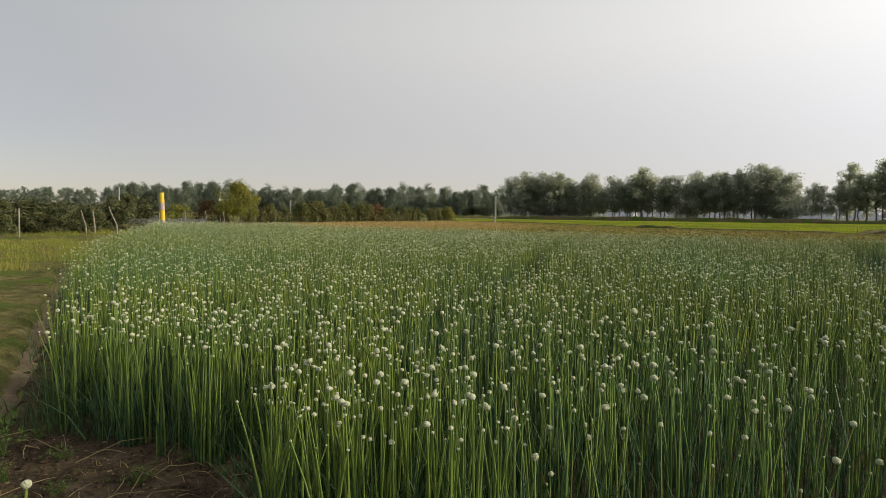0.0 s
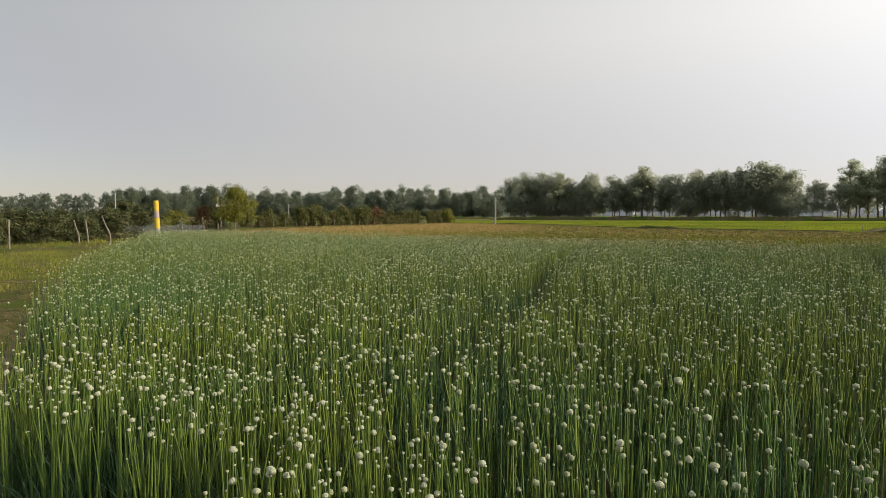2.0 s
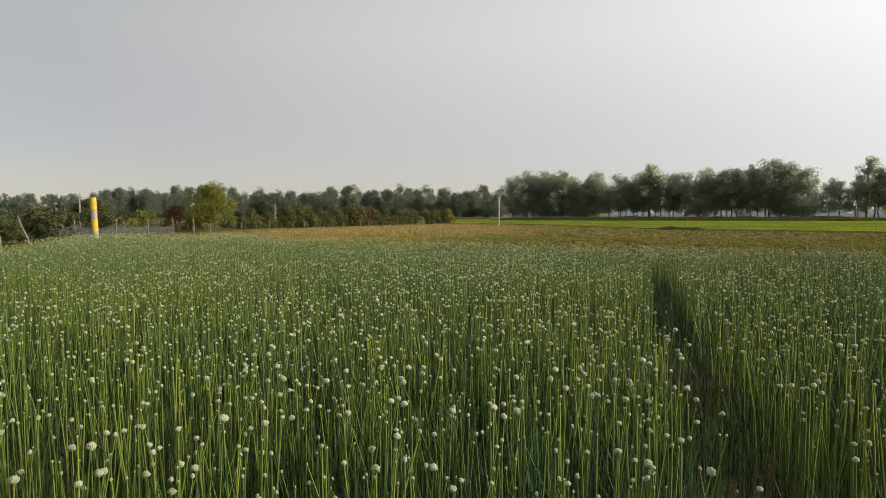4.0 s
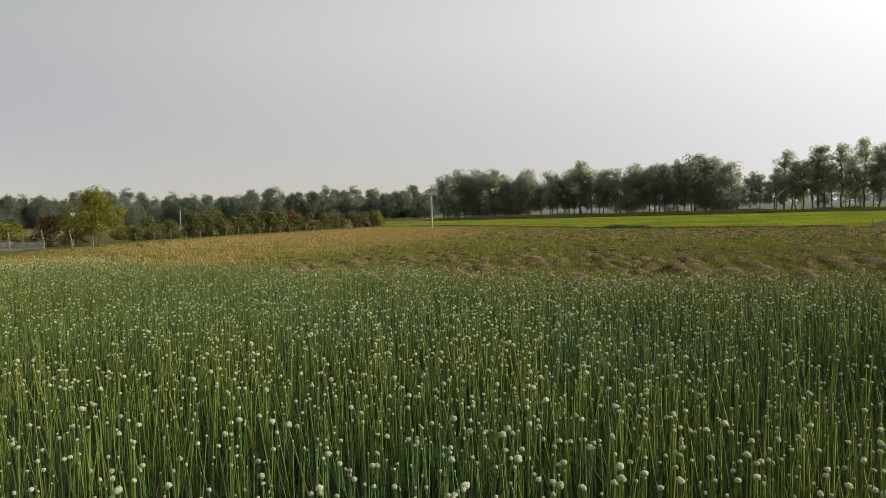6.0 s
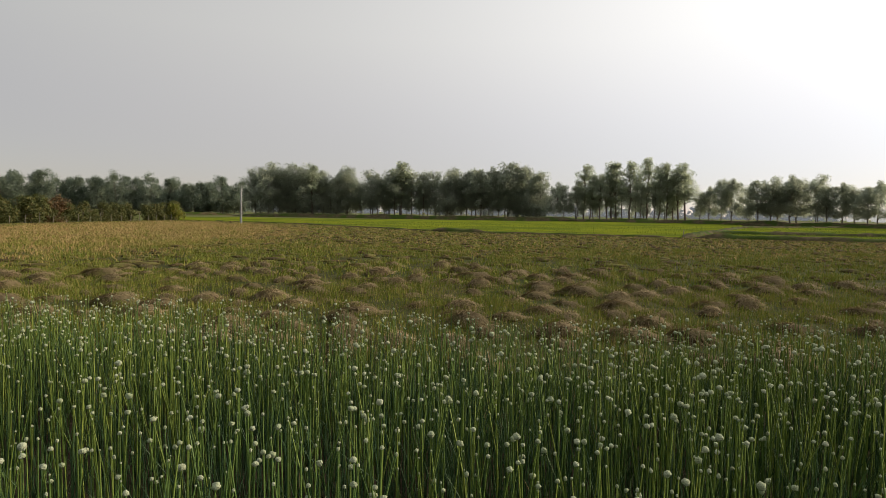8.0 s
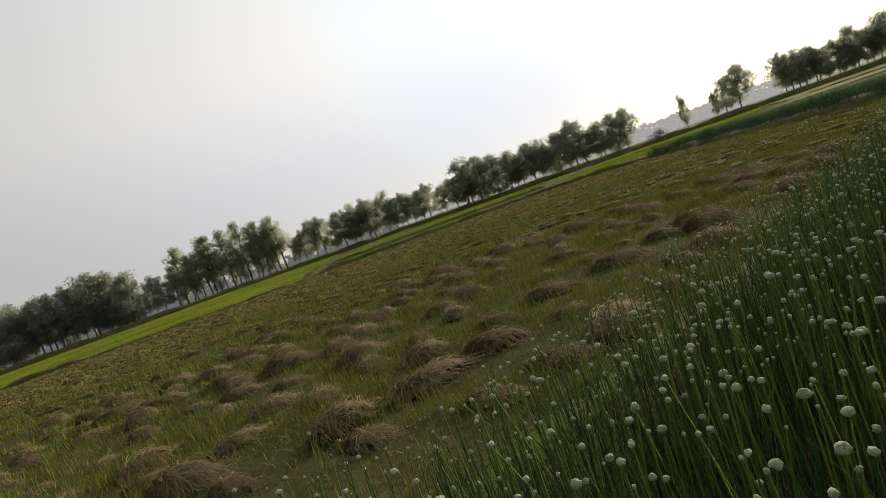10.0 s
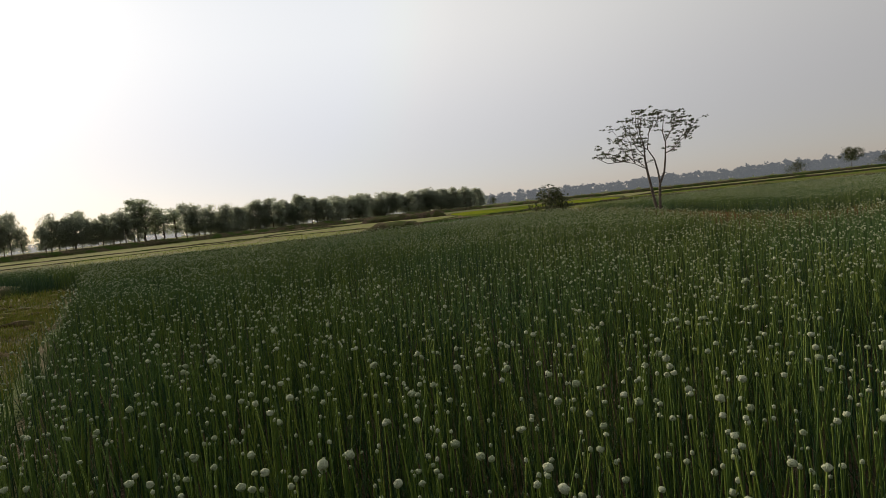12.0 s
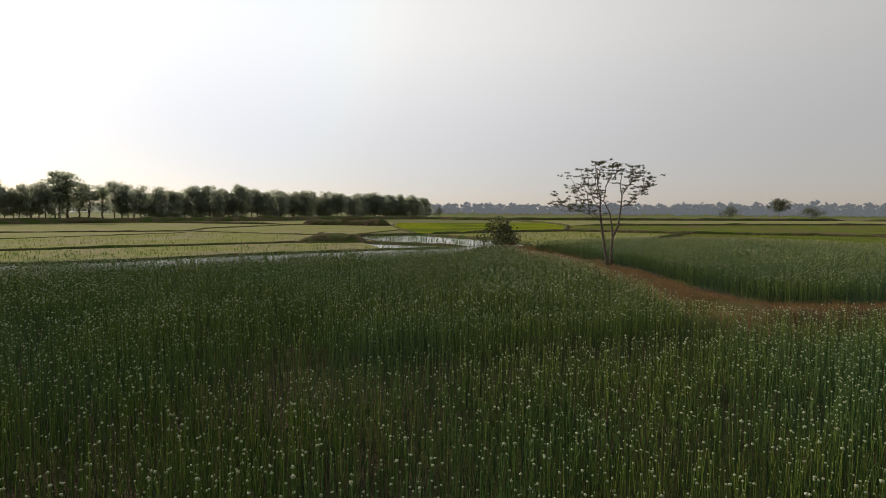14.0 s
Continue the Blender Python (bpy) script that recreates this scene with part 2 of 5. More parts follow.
def part(name, bm_or_mesh, mat, parent=None, label="", smooth=False):
    """Links a bmesh or a mesh as one object under its thing."""
    if isinstance(bm_or_mesh, bmesh.types.BMesh):
        me = bpy.data.meshes.new(name)
        if smooth:
            for f in bm_or_mesh.faces:
                f.smooth = True
        bm_or_mesh.to_mesh(me)
        bm_or_mesh.free()
        me.materials.append(mat)
    else:
        me = bm_or_mesh
    ob = new(name, me)
    if parent:
        ob.parent = parent
    if label:
        tagged(ob, label)
    return ob


def tube_arrays(points, radii, sides):
    """One bent, tapered tube through the points."""
    pts = [Vector(p) for p in points]
    verts, tris = [], []
    for i, p in enumerate(pts):
        way = (pts[min(i + 1, len(pts) - 1)] - pts[max(i - 1, 0)]).normalized()
        a = way.orthogonal().normalized()
        b = way.cross(a)
        for k in range(sides):
            t = 2 * math.pi * k / sides
            verts.append(p + (a * math.cos(t) + b * math.sin(t)) * radii[i])
    for i in range(len(pts) - 1):
        for k in range(sides):
            q, r = i * sides + k, i * sides + (k + 1) % sides
            tris += [(q, r, r + sides), (q, r + sides, q + sides)]
    tip = len(verts)
    verts.append(pts[-1])
    tris += [((len(pts) - 1) * sides + k, (len(pts) - 1) * sides + (k + 1) % sides, tip) for k in range(sides)]
    return np.array([tuple(v) for v in verts]), np.array(tris)


def joined(chunks):
    verts, tris, base = [], [], 0
    for v, t in chunks:
        verts.append(v)
        tris.append(t + base)
        base += len(v)
    return np.concatenate(verts), np.concatenate(tris)


def ico(level):
    if level == 0:
        return (np.array([(1, 0, 0), (-1, 0, 0), (0, 1, 0), (0, -1, 0), (0, 0, 1), (0, 0, -1)], dtype=float),
                np.array([(0, 2, 4), (2, 1, 4), (1, 3, 4), (3, 0, 4), (2, 0, 5), (1, 2, 5), (3, 1, 5), (0, 3, 5)]))
    bm = bmesh.new()
    bmesh.ops.create_icosphere(bm, subdivisions=level, radius=1.0)
    bm.verts.ensure_lookup_table()
    v = np.array([tuple(x.co) for x in bm.verts])
    t = np.array([[x.index for x in f.verts] for f in bm.faces])
    bm.free()
    return v, t


def inside(poly, x, y):
    """Which of the points lie in the polygon."""
    hit = np.zeros(len(x), dtype=bool)
    for i in range(len(poly)):
        (x0, y0), (x1, y1) = poly[i - 1], poly[i]
        cross = (y0 > y) != (y1 > y)
        with np.errstate(divide="ignore", invalid="ignore"):
            at = (x1 - x0) * (y - y0) / (y1 - y0 if y1 != y0 else 1e-9) + x0
        hit ^= cross & (x < at)
    return hit


def line_distance(line, x, y):
    best = np.full(len(x), 1e9)
    for (x0, y0), (x1, y1) in zip(line, line[1:]):
        dx, dy = x1 - x0, y1 - y0
        t = np.clip(((x - x0) * dx + (y - y0) * dy) / (dx * dx + dy * dy), 0, 1)
        best = np.minimum(best, np.hypot(x - x0 - t * dx, y - y0 - t * dy))
    return best


def scatter(rng, poly, density):
    xs, ys = [p[0] for p in poly], [p[1] for p in poly]
    n = int((max(xs) - min(xs)) * (max(ys) - min(ys)) * density)
    x, y = rng.uniform(min(xs), max(xs), n), rng.uniform(min(ys), max(ys), n)
    keep = inside(poly, x, y)
    return x[keep], y[keep]


def stalks(rng, x, y, z0, height, lean, radius, sides, rings, taper=0.75, belly=0.0):
    """Many slender stems at once; gives corners, triangles and the tips."""
    n = len(x)
    way = rng.uniform(0, 2 * math.pi, n)
    off = np.abs(rng.normal(0, lean, n)) * height
    tx, ty = x + np.cos(way) * off, y + np.sin(way) * off
    verts = np.zeros((n, rings, sides, 3))
    turn = rng.uniform(0, 6.28, n)
    for i in range(rings):
        f = i / (rings - 1)
        g = f ** 1.7
        cx, cy, cz = x + (tx - x) * g, y + (ty - y) * g, z0 + height * (f - 0.12 * (off / height) * f * f)
        r = radius * ((1 - f) + taper * f + belly * math.sin(math.pi * min(1, f * 1.3)))
        for k in range(sides):
            a = turn + 2 * math.pi * k / sides
            verts[:, i, k, 0], verts[:, i, k, 1], verts[:, i, k, 2] = cx + np.cos(a) * r, cy + np.sin(a) * r, cz
    tri = []
    for i in range(rings - 1):
        for k in range(sides if sides > 2 else 1):
            q, s = i * sides + k, i * sides + (k + 1) % sides
            tri += [(q, s, s + sides), (q, s + sides, q + sides)]
    tri = np.array(tri)
    tris = (tri[None] + (np.arange(n) * rings * sides)[:, None, None]).reshape(-1, 3)
    tips = np.stack([tx, ty, z0 + height * (1 - 0.12 * off / height)], 1)
    return verts.reshape(-1, 3), tris, tips


def blobs(rng, tips, size, level, rough=0.12, squash=0.9):
    v, t = ico(level)
    n = len(tips)
    s = size[:, None, None]
    wob = 1 + rng.normal(0, rough, (n, len(v), 1))
    verts = tips[:, None, :] + v[None] * wob * s * np.array([1, 1, squash])
    tris = (t[None] + (np.arange(n) * len(v))[:, None, None]).reshape(-1, 3)
    return verts.reshape(-1, 3), tris


def sheet(name, poly, z, mat, label, category, cell=None, rough=0.0, kind="structure", skirt=0.25):
    """A flat piece of land: a polygon with thickness, its top at z."""
    bm = bmesh.new()
    top = [bm.verts.new((x, y, z)) for x, y in poly]
    face = bm.faces.new(top)
    if face.normal.z < 0:
        face.normal_flip()
    got = bmesh.ops.extrude_face_region(bm, geom=[face])
    low = [v for v in got["geom"] if isinstance(v, bmesh.types.BMVert)]
    bmesh.ops.translate(bm, verts=top, vec=(0, 0, -skirt))
    bmesh.ops.recalc_face_normals(bm, faces=bm.faces)
    bmesh.ops.triangulate(bm, faces=bm.faces)
    ob = part(name, bm, mat)
    return tagged(ob, label, category, kind=kind)


def ridge(name, line, width, height, mat, label, category="bund", seed=0, z=0.0, step=1.5):
    """A low earth bank along a line, uneven in width and height."""
    rng = np.random.default_rng(seed)
    pts = []
    for (x0, y0), (x1, y1) in zip(line, line[1:]):
        k = max(1, int(math.hypot(x1 - x0, y1 - y0) / step))
        pts += [(x0 + (x1 - x0) * i / k, y0 + (y1 - y0) * i / k) for i in range(k)]
    pts.append(line[-1])
    pts = np.array(pts)
    way = np.gradient(pts, axis=0)
    way /= np.linalg.norm(way, axis=1)[:, None]
    side = np.stack([-way[:, 1], way[:, 0]], 1)
    prof = [(-0.5, -0.1), (-0.42, 0.35), (-0.22, 0.9), (0.0, 1.0), (0.24, 0.88), (0.42, 0.3), (0.5, -0.1)]
    verts = np.zeros((len(pts), len(prof), 3))
    fade = np.clip(np.minimum(np.arange(len(pts)), np.arange(len(pts))[::-1]) / 2.0, 0, 1)
    for j, (u, h) in enumerate(prof):
        wob = (1 + rng.normal(0, 0.13, len(pts))) * (0.25 + 0.75 * fade)
        verts[:, j, :2] = pts + side * (u * width * wob)[:, None]
        verts[:, j, 2] = z + h * height * (1 + rng.normal(0, 0.16, len(pts)) * (h > 0)) * fade - (0.1 if h < 0 else 0) - 0.03 * (1 - fade)
    k = len(prof)
    tri = []
    for i in range(len(pts) - 1):
        for j in range(k - 1):
            q = i * k + j
            tri += [(q, q + 1, q + k + 1), (q, q + k + 1, q + k)]
    ob = part(name, fast_mesh(name, verts.reshape(-1, 3), np.array(tri)[:, ::-1], [mat], smooth=True), mat)
    return tagged(ob, label, category, kind="structure")


def rough_ground(name, poly, z, mat, label, category, cell=0.2, amp=0.05, scale=1.6, seed=0, rim=0.35):
    """Uneven land: a fine grid inside the polygon, humped by noise and falling away at the rim."""
    xs, ys = np.array([p[0] for p in poly]), np.array([p[1] for p in poly])
    nx, ny = int((xs.max() - xs.min()) / cell) + 2, int((ys.max() - ys.min()) / cell) + 2
    gx, gy = np.meshgrid(xs.min() + np.arange(nx) * cell, ys.min() + np.arange(ny) * cell, indexing="ij")
    fx, fy = gx.ravel(), gy.ravel()
    edge = line_distance(list(poly) + [poly[0]], fx, fy)
    within = inside(poly, fx, fy)
    up_by = np.clip(edge / rim, 0, 1) ** 0.6
    lumps = np.array([noise.noise((a * scale, b * scale, seed)) + 0.5 * noise.noise((a * scale * 4, b * scale * 4, seed + 5)) for a, b in zip(fx, fy)])
    fz = np.where(within, (z + amp * lumps) * up_by - 0.03 * (1 - up_by), -0.05)
    q = np.arange(nx * ny).reshape(nx, ny)
    c = np.stack([q[:-1, :-1], q[1:, :-1], q[1:, 1:], q[:-1, 1:]], -1).reshape(-1, 4)
    c = c[within[c].any(1)]
    tris = np.concatenate([c[:, [0, 1, 2]], c[:, [0, 2, 3]]])
    used_v = np.unique(tris)
    back = np.zeros(nx * ny, dtype=int)
    back[used_v] = np.arange(len(used_v))
    ob = part(name, fast_mesh(name, np.stack([fx, fy, fz], 1)[used_v], back[tris], [mat], smooth=True), mat)
    return tagged(ob, label, category, kind="structure")


# ---- plan of the land ----
FIELD_A = [(-3.1, 4.75), (-5.2, 8.0), (-7.2, 11.2), (-9.6, 15.6), (-14.0, 26.0), (-17.0, 34.0), (-20.0, 40.5), (-12.5, 41.5), (-6.3, 37.0), (-1.5, 32.8),
           (1.2, 30.6), (3.5, 29.3), (5.2, 28.4), (8.2, 27.3), (13.3, 25.4), (18.0, 24.0), (33.0, 19.6), (60.0, 33.6), (63.0, 31.0), (39.5, 16.5),
           (37.2, 12.6), (36.0, 7.0), (32.6, -2.5), (30.5, -9.5), (28.0, -11.2), (24.7, -7.7), (20.4, -4.2), (16.4, -0.2), (13.7, 3.0), (11.5, 5.7), (9.8, 7.8), (8.4, 8.8),
           (6.2, 6.0), (4.4, 3.8), (2.5, 2.5), (-0.8, 2.6), (-0.95, 3.4), (-1.2, 4.2), (-1.6, 3.95), (-2.0, 4.2)]
FIELD_B = [(31.5, -18.0), (25.5, -13.8), (18.0, -8.4), (12.1, -1.0), (9.8, 1.4), (8.1, 1.2), (5.5, -0.6), (3.5, -5.0), (2.0, -30.0), (7.5, -35.5), (19.0, -38.0), (28.0, -32.0)]
STUBBLE = [(-20.0, 40.8), (-12.5, 41.8), (-6.3, 37.3), (-1.5, 33.1), (1.2, 30.9), (3.5, 29.6), (5.2, 28.7), (8.2, 27.6), (13.3, 25.7), (18.0, 24.3), (33.0, 19.9),
           (60.0, 34.0), (66.0, 47.5), (56.4, 56.0), (44.5, 65.0), (39.7, 69.3), (26.7, 79.6), (17.2, 111.0), (5.4, 129.8), (-1.0, 134.0), (-23.0, 88.0), (-27.0, 66.0), (-23.0, 47.0)]
FURROW_1 = [(0.0, 7.0), (1.3, 10.5), (2.3, 14.5), (3.2, 17.5), (4.7, 22.0)]
FURROW_2 = [(9.0, 11.4), (10.9, 14.9), (12.3, 16.8), (13.3, 19.3), (14.2, 20.6)]
DRONE_LINE = [(0, 0), (0, 12), (0, 20), (2, 27), (5, 25.5)]

# the ground: one sheet out to the horizon, finer near the middle
bm = bmesh.new()
rings_r = [0, 6, 14, 26, 45, 75, 120, 200, 400, 900, 2000, 4200]
ring_v = []
for r in rings_r:
    ring_v.append([bm.verts.new((5, 20, 0))] if r == 0 else
                  [bm.verts.new((5 + r * math.cos(a), 20 + r * math.sin(a), -0.05 if r > 60 else -0.02)) for a in (2 * math.pi * i / 64 for i in range(64))])
for i in range(64):
    j = (i + 1) % 64
    bm.faces.new((ring_v[0][0], ring_v[1][i], ring_v[1][j]))
    for a, b in zip(ring_v[1:], ring_v[2:]):
        bm.faces.new((a[i], b[i], b[j], a[j]))
ground = part("ground", bm, M_PLAIN)
tagged(ground, "flat green and brown farmland reaching to the hazy horizon", "ground", kind="structure")

soil = sheet("soil_bed", [(-3.3, 4.6), (-5.4, 7.9), (-7.5, 11.2), (-9.9, 15.6), (-14.3, 26.0), (-20.5, 41.0), (-12.5, 42.0), (-1.5, 33.3), (3.5, 29.8), (8.2, 27.8),
             (33.0, 20.1), (60.0, 34.2), (64.0, 31.0), (40.0, 16.2), (36.6, 7.0), (34.0, -8.0), (37.0, -19.0), (29.0, -33.0), (19.0, -39.0), (7.0, -36.5), (1.0, -31.0),
             (-2, -8), (-9.0, -6.0), (-6.5, 1.0)], 0.006, M_SOIL, "dry brown soil under the onion plants", "soil")
sheet("stubble_ground", STUBBLE, 0.018, M_STUB, "harvested onion field of dull green grass and soil", "field")
M_NET = material("grey_net", [(0.09, 0.105, 0.12), (0.13, 0.145, 0.16)], 30, 0.9, 0)
nt = M_NET.node_tree
clear, veil, outn = nt.nodes.new("ShaderNodeBsdfTransparent"), nt.nodes.new("ShaderNodeMixShader"), nt.nodes["Material Output"]
veil.inputs[0].default_value = 0.55
nt.links.new(outn.inputs[0].links[0].from_socket, veil.inputs[1])
nt.links.new(clear.outputs[0], veil.inputs[2])
nt.links.new(veil.outputs[0], outn.inputs[0])
M_WHITE = material("white_fitting", [(0.75, 0.75, 0.73), (0.82, 0.82, 0.80)], 8, 0.6, 0.2, 40)
# far woods as a plain backdrop: kilometres of dusty haze mixed in as emission
M_HAZE = material("haze_glow", [(0.08, 0.09, 0.08), (0.12, 0.13, 0.12)], 0.1, 1.0, 0)
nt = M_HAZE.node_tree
haze_light, mixa, outn = nt.nodes.new("ShaderNodeEmission"), nt.nodes.new("ShaderNodeMixShader"), nt.nodes["Material Output"]
haze_light.inputs["Color"].default_value, haze_light.inputs["Strength"].default_value = (0.37, 0.395, 0.425, 1), 0.75
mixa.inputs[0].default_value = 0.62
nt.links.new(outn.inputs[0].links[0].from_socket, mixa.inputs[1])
nt.links.new(haze_light.outputs[0], mixa.inputs[2])
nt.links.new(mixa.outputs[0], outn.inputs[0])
# same painted haze with a brighter, warmer glow for the trees under the sun
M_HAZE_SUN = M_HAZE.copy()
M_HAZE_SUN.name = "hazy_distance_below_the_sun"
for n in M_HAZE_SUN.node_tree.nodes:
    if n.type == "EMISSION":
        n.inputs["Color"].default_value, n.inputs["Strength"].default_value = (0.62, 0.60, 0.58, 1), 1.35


# ---- the onion crop ----
CORNER = [(-3.3, 4.6), (-1.9, 4.0), (-1.6, 3.8), (-1.2, 4.0), (-1.0, 3.3), (-0.6, 1.6), (0.4, 1.6), (0.4, 3.2), (-0.5, 5.0), (-2.4, 5.9), (-3.9, 5.9)]


def crop(name, poly, seed, label, near_line, bands, keep_out=()):
    """A stand of flowering onions as one piece of stuff: stalks, hollow leaves and white heads, thinner meshes farther off."""
    rng = np.random.default_rng(seed)
    st, hd, lf, dry = [], [], [], []
    rim = list(poly) + [poly[0]]
    for lo, hi, heads, leaves, sides, rings, level in bands:
        for what, density in (("head", heads), ("leaf", leaves)):
            x, y = scatter(rng, poly, density)
            d = line_distance(near_line, x, y)
            ok = (d >= lo) & (d < hi)
            gap = np.ones(len(x), dtype=bool)
            for line, width in keep_out:
                gap &= line_distance(line, x, y) > width * rng.uniform(0.75, 1.25, len(x))
            if what == "head":
                ok &= gap
            ok &= ~inside(CORNER, x, y)
            # the plants stand in patches, taller and thicker here than there
            x, y, gap = x[ok], y[ok], gap[ok]
            patch = np.array([noise.noise((a * 0.35, b * 0.35, seed)) for a, b in zip(x, y)])
            # at the rim they thin out and stay lower
            wander = np.array([noise.noise((a * 1.1, b * 1.1, seed + 3)) for a, b in zip(x, y)])
            edge = np.clip((line_distance(rim, x, y) - 0.25 * wander) / 0.5, 0, 1)
            ok = rng.uniform(0, 1, len(x)) < (0.86 + 0.5 * patch) * (0.4 + 0.6 * edge)
            low_rim = 1 - (1 - edge[ok]) * rng.uniform(0, 0.2, ok.sum())
            x, y, patch, gap = x[ok], y[ok], patch[ok], gap[ok]
            n = len(x)
            far = 1.0 if hi <= 8 else (1.15 if hi <= 16 else 1.5)
            if what == "head":
                h = (rng.normal(0.88, 0.07, n) + 0.08 * patch) * low_rim
                short = rng.uniform(0, 1, n) < 0.18
                h[short] *= rng.uniform(0.62, 0.9, short.sum())
                v, t, tips = stalks(rng, x, y, 0.0, h, 0.1, rng.uniform(0.0034, 0.006, n) * far, sides, rings, 0.62, 0.4)
                st.append((v, t))
                size = rng.choice([0.006, 0.009, 0.0122, 0.016, 0.02], n, p=[0.30, 0.25, 0.24, 0.16, 0.05]) * rng.uniform(0.85, 1.2, n) * (1 + 1.1 * (far - 1))
                tips[:, 2] += size * 0.6
                big = size > 0.011
                hd.append(blobs(rng, tips[big], size[big], level, 0.13, 0.88))
                hd.append(blobs(rng, tips[~big], size[~big], 0 if lo else 1, 0.08, 1.25))
            else:
                h = (rng.uniform(0.36, 0.82, n) + 0.06 * patch) * np.where(gap, 1.0, 0.72) * low_rim
                v, t, _ = stalks(rng, x, y, 0.0, h, 0.23, rng.uniform(0.0035, 0.0062, n) * far, sides, rings, 0.15, 0.35)
                lf.append((v, t))
                m = max(1, n // 60)
                i = rng.choice(n, m, replace=False)
                v, t, _ = stalks(rng, x[i] + 0.03, y[i], 0.0, h[i] * 0.85, 0.35, rng.uniform(0.003, 0.006, m) * far, sides, rings, 0.2)
                dry.append((v, t))
    v, t = joined(st)
    root = part(name, fast_mesh("stalks", v, t, [M_STALK], smooth=True), M_STALK)
    tagged(root, label, "onion crop", kind="stuff")
    for nm, some, mat in (("flower_heads", hd, M_HEAD), ("leaves", lf, M_LEAF), ("dry_leaves", dry, M_DRYLEAF)):
        v, t = joined(some)
        ob = part(nm, fast_mesh(nm, v, t, [mat], smooth=True), mat, root)
        tagged(ob, kind="stuff")
    return root


crop("onion_crop", FIELD_A, 3, "dense field of green onion stalks with round white flower heads", DRONE_LINE,
     [(0, 1.8, 92, 220, 3, 3, 2), (1.8, 6, 86, 130, 3, 3, 1), (6, 14, 64, 90, 3, 2, 0), (14, 90, 52, 70, 3, 2, 0)],
     [(FURROW_1, 0.24), (FURROW_2, 0.75)])
crop("onion_crop", FIELD_B, 5, "second plot of flowering onions beyond the grassy path", [(9, 6), (20, 0)],
     [(0, 14, 58, 150, 3, 2, 0), (14, 80, 36, 70, 3, 2, 0)])


# the plants at the near corner of the field, one by one
def onion_plant(seed):
    rng = np.random.default_rng(seed)
    root = new("onion_plant")
    tagged(root, "tall green onion plant with a round white flower head", "onion plant", "onion plants at the field corner")
    for i in range(int(rng.integers(2, 4))):
        one = lambda v: np.array([v])
        h = rng.uniform(0.74, 1.0)
        v, t, tips = stalks(rng, one(rng.normal(0, 0.025)), one(rng.normal(0, 0.025)), -0.01, one(h), 0.11, one(rng.uniform(0.004, 0.0065)), 6, 5, 0.62, 0.4)
        stalk = part("stalk", fast_mesh("stalk", v, t, [M_STALK], smooth=True), M_STALK, root)
        s = rng.choice([0.006, 0.0085, 0.0125, 0.0175])
        tips[:, 2] += s * 0.6
        v, t = blobs(rng, tips, one(s), 2, 0.09, 0.9)
        part("flower_head", fast_mesh("flower_head", v, t, [M_HEAD]), M_HEAD, stalk, "white ball of tiny flowers" if s > 0.015 else "small closed bud")
    for i in range(int(rng.integers(6, 10))):
        v, t, _ = stalks(rng, one(rng.normal(0, 0.03)), one(rng.normal(0, 0.03)), -0.01, one(rng.uniform(0.3, 0.7)), 0.28, one(rng.uniform(0.004, 0.0075)), 5, 6, 0.12, 0.35)
        part("leaf", fast_mesh("leaf", v, t, [M_LEAF], smooth=True), M_LEAF, root)
    return root


variants = [onion_plant(500 + i) for i in range(10)]
rng = np.random.default_rng(21)
px, py = scatter(rng, CORNER, 58)
ok = inside(FIELD_A, px, py)
px, py = px[ok], py[ok]
for i in range(len(px)):
    m = pose(px[i], py[i], 0, 0, 0, rng.uniform(0, 360)) @ Matrix.Scale(rng.uniform(0.86, 1.05), 4)
    if i < len(variants):
        variants[i].matrix_basis = m
    else:
        copy_thing(variants[i % len(variants)], m).matrix_basis = m
# one plant apart from the rest, by the path
apart = onion_plant(520)
top = max((c for stalk in apart.children for c in stalk.children), key=lambda ob: max(v.co.z for v in ob.data.vertices))
tip = sum((v.co for v in top.data.vertices), Vector()) / len(top.data.vertices)
top.matrix_basis = Matrix.Translation(tip) @ Matrix.Scale(1.5, 4) @ Matrix.Translation(-tip)
grow = 0.93 / tip.z
apart.matrix_basis = pose(-1.19 - tip.x * grow, 1.785 - tip.y * grow, 0) @ Matrix.Scale(grow, 4)


# ---- trees ----
def leaf_clumps(rng, centres, radius, count, size, flat=1.0, slim=0.42, loose=0.8):
    """Many small leaves round each centre, facing outward from it; each leaf a bent pair of triangles."""
    n = len(centres)
    c = np.repeat(np.asarray(centres), count, axis=0)
    rad = np.repeat(np.asarray(radius), count)
    way = rng.normal(0, 1, (n * count, 3))
    way /= np.linalg.norm(way, axis=1)[:, None]
    c = c + way * (rng.uniform(0.15, 1.0, n * count) ** 0.5 * rad)[:, None] * np.array([1, 1, flat])
    face = way + rng.normal(0, loose, (n * count, 3)) + np.array([0, 0, 0.35])
    face /= np.linalg.norm(face, axis=1)[:, None]
    a = np.cross(face, rng.normal(0, 1, (n * count, 3)))
    a /= np.linalg.norm(a, axis=1)[:, None]
    b = np.cross(face, a)
    s = size * rng.uniform(0.6, 1.3, n * count)[:, None]
    fold = face * s * -0.15
    v = np.stack([c - a * s, c - b * s * slim + fold, c + a * s, c + b * s * slim + fold], 1)
    t = (np.array([(0, 2, 1), (0, 3, 2)])[None] + (np.arange(n * count) * 4)[:, None, None]).reshape(-1, 3)
    return v.reshape(-1, 3), t


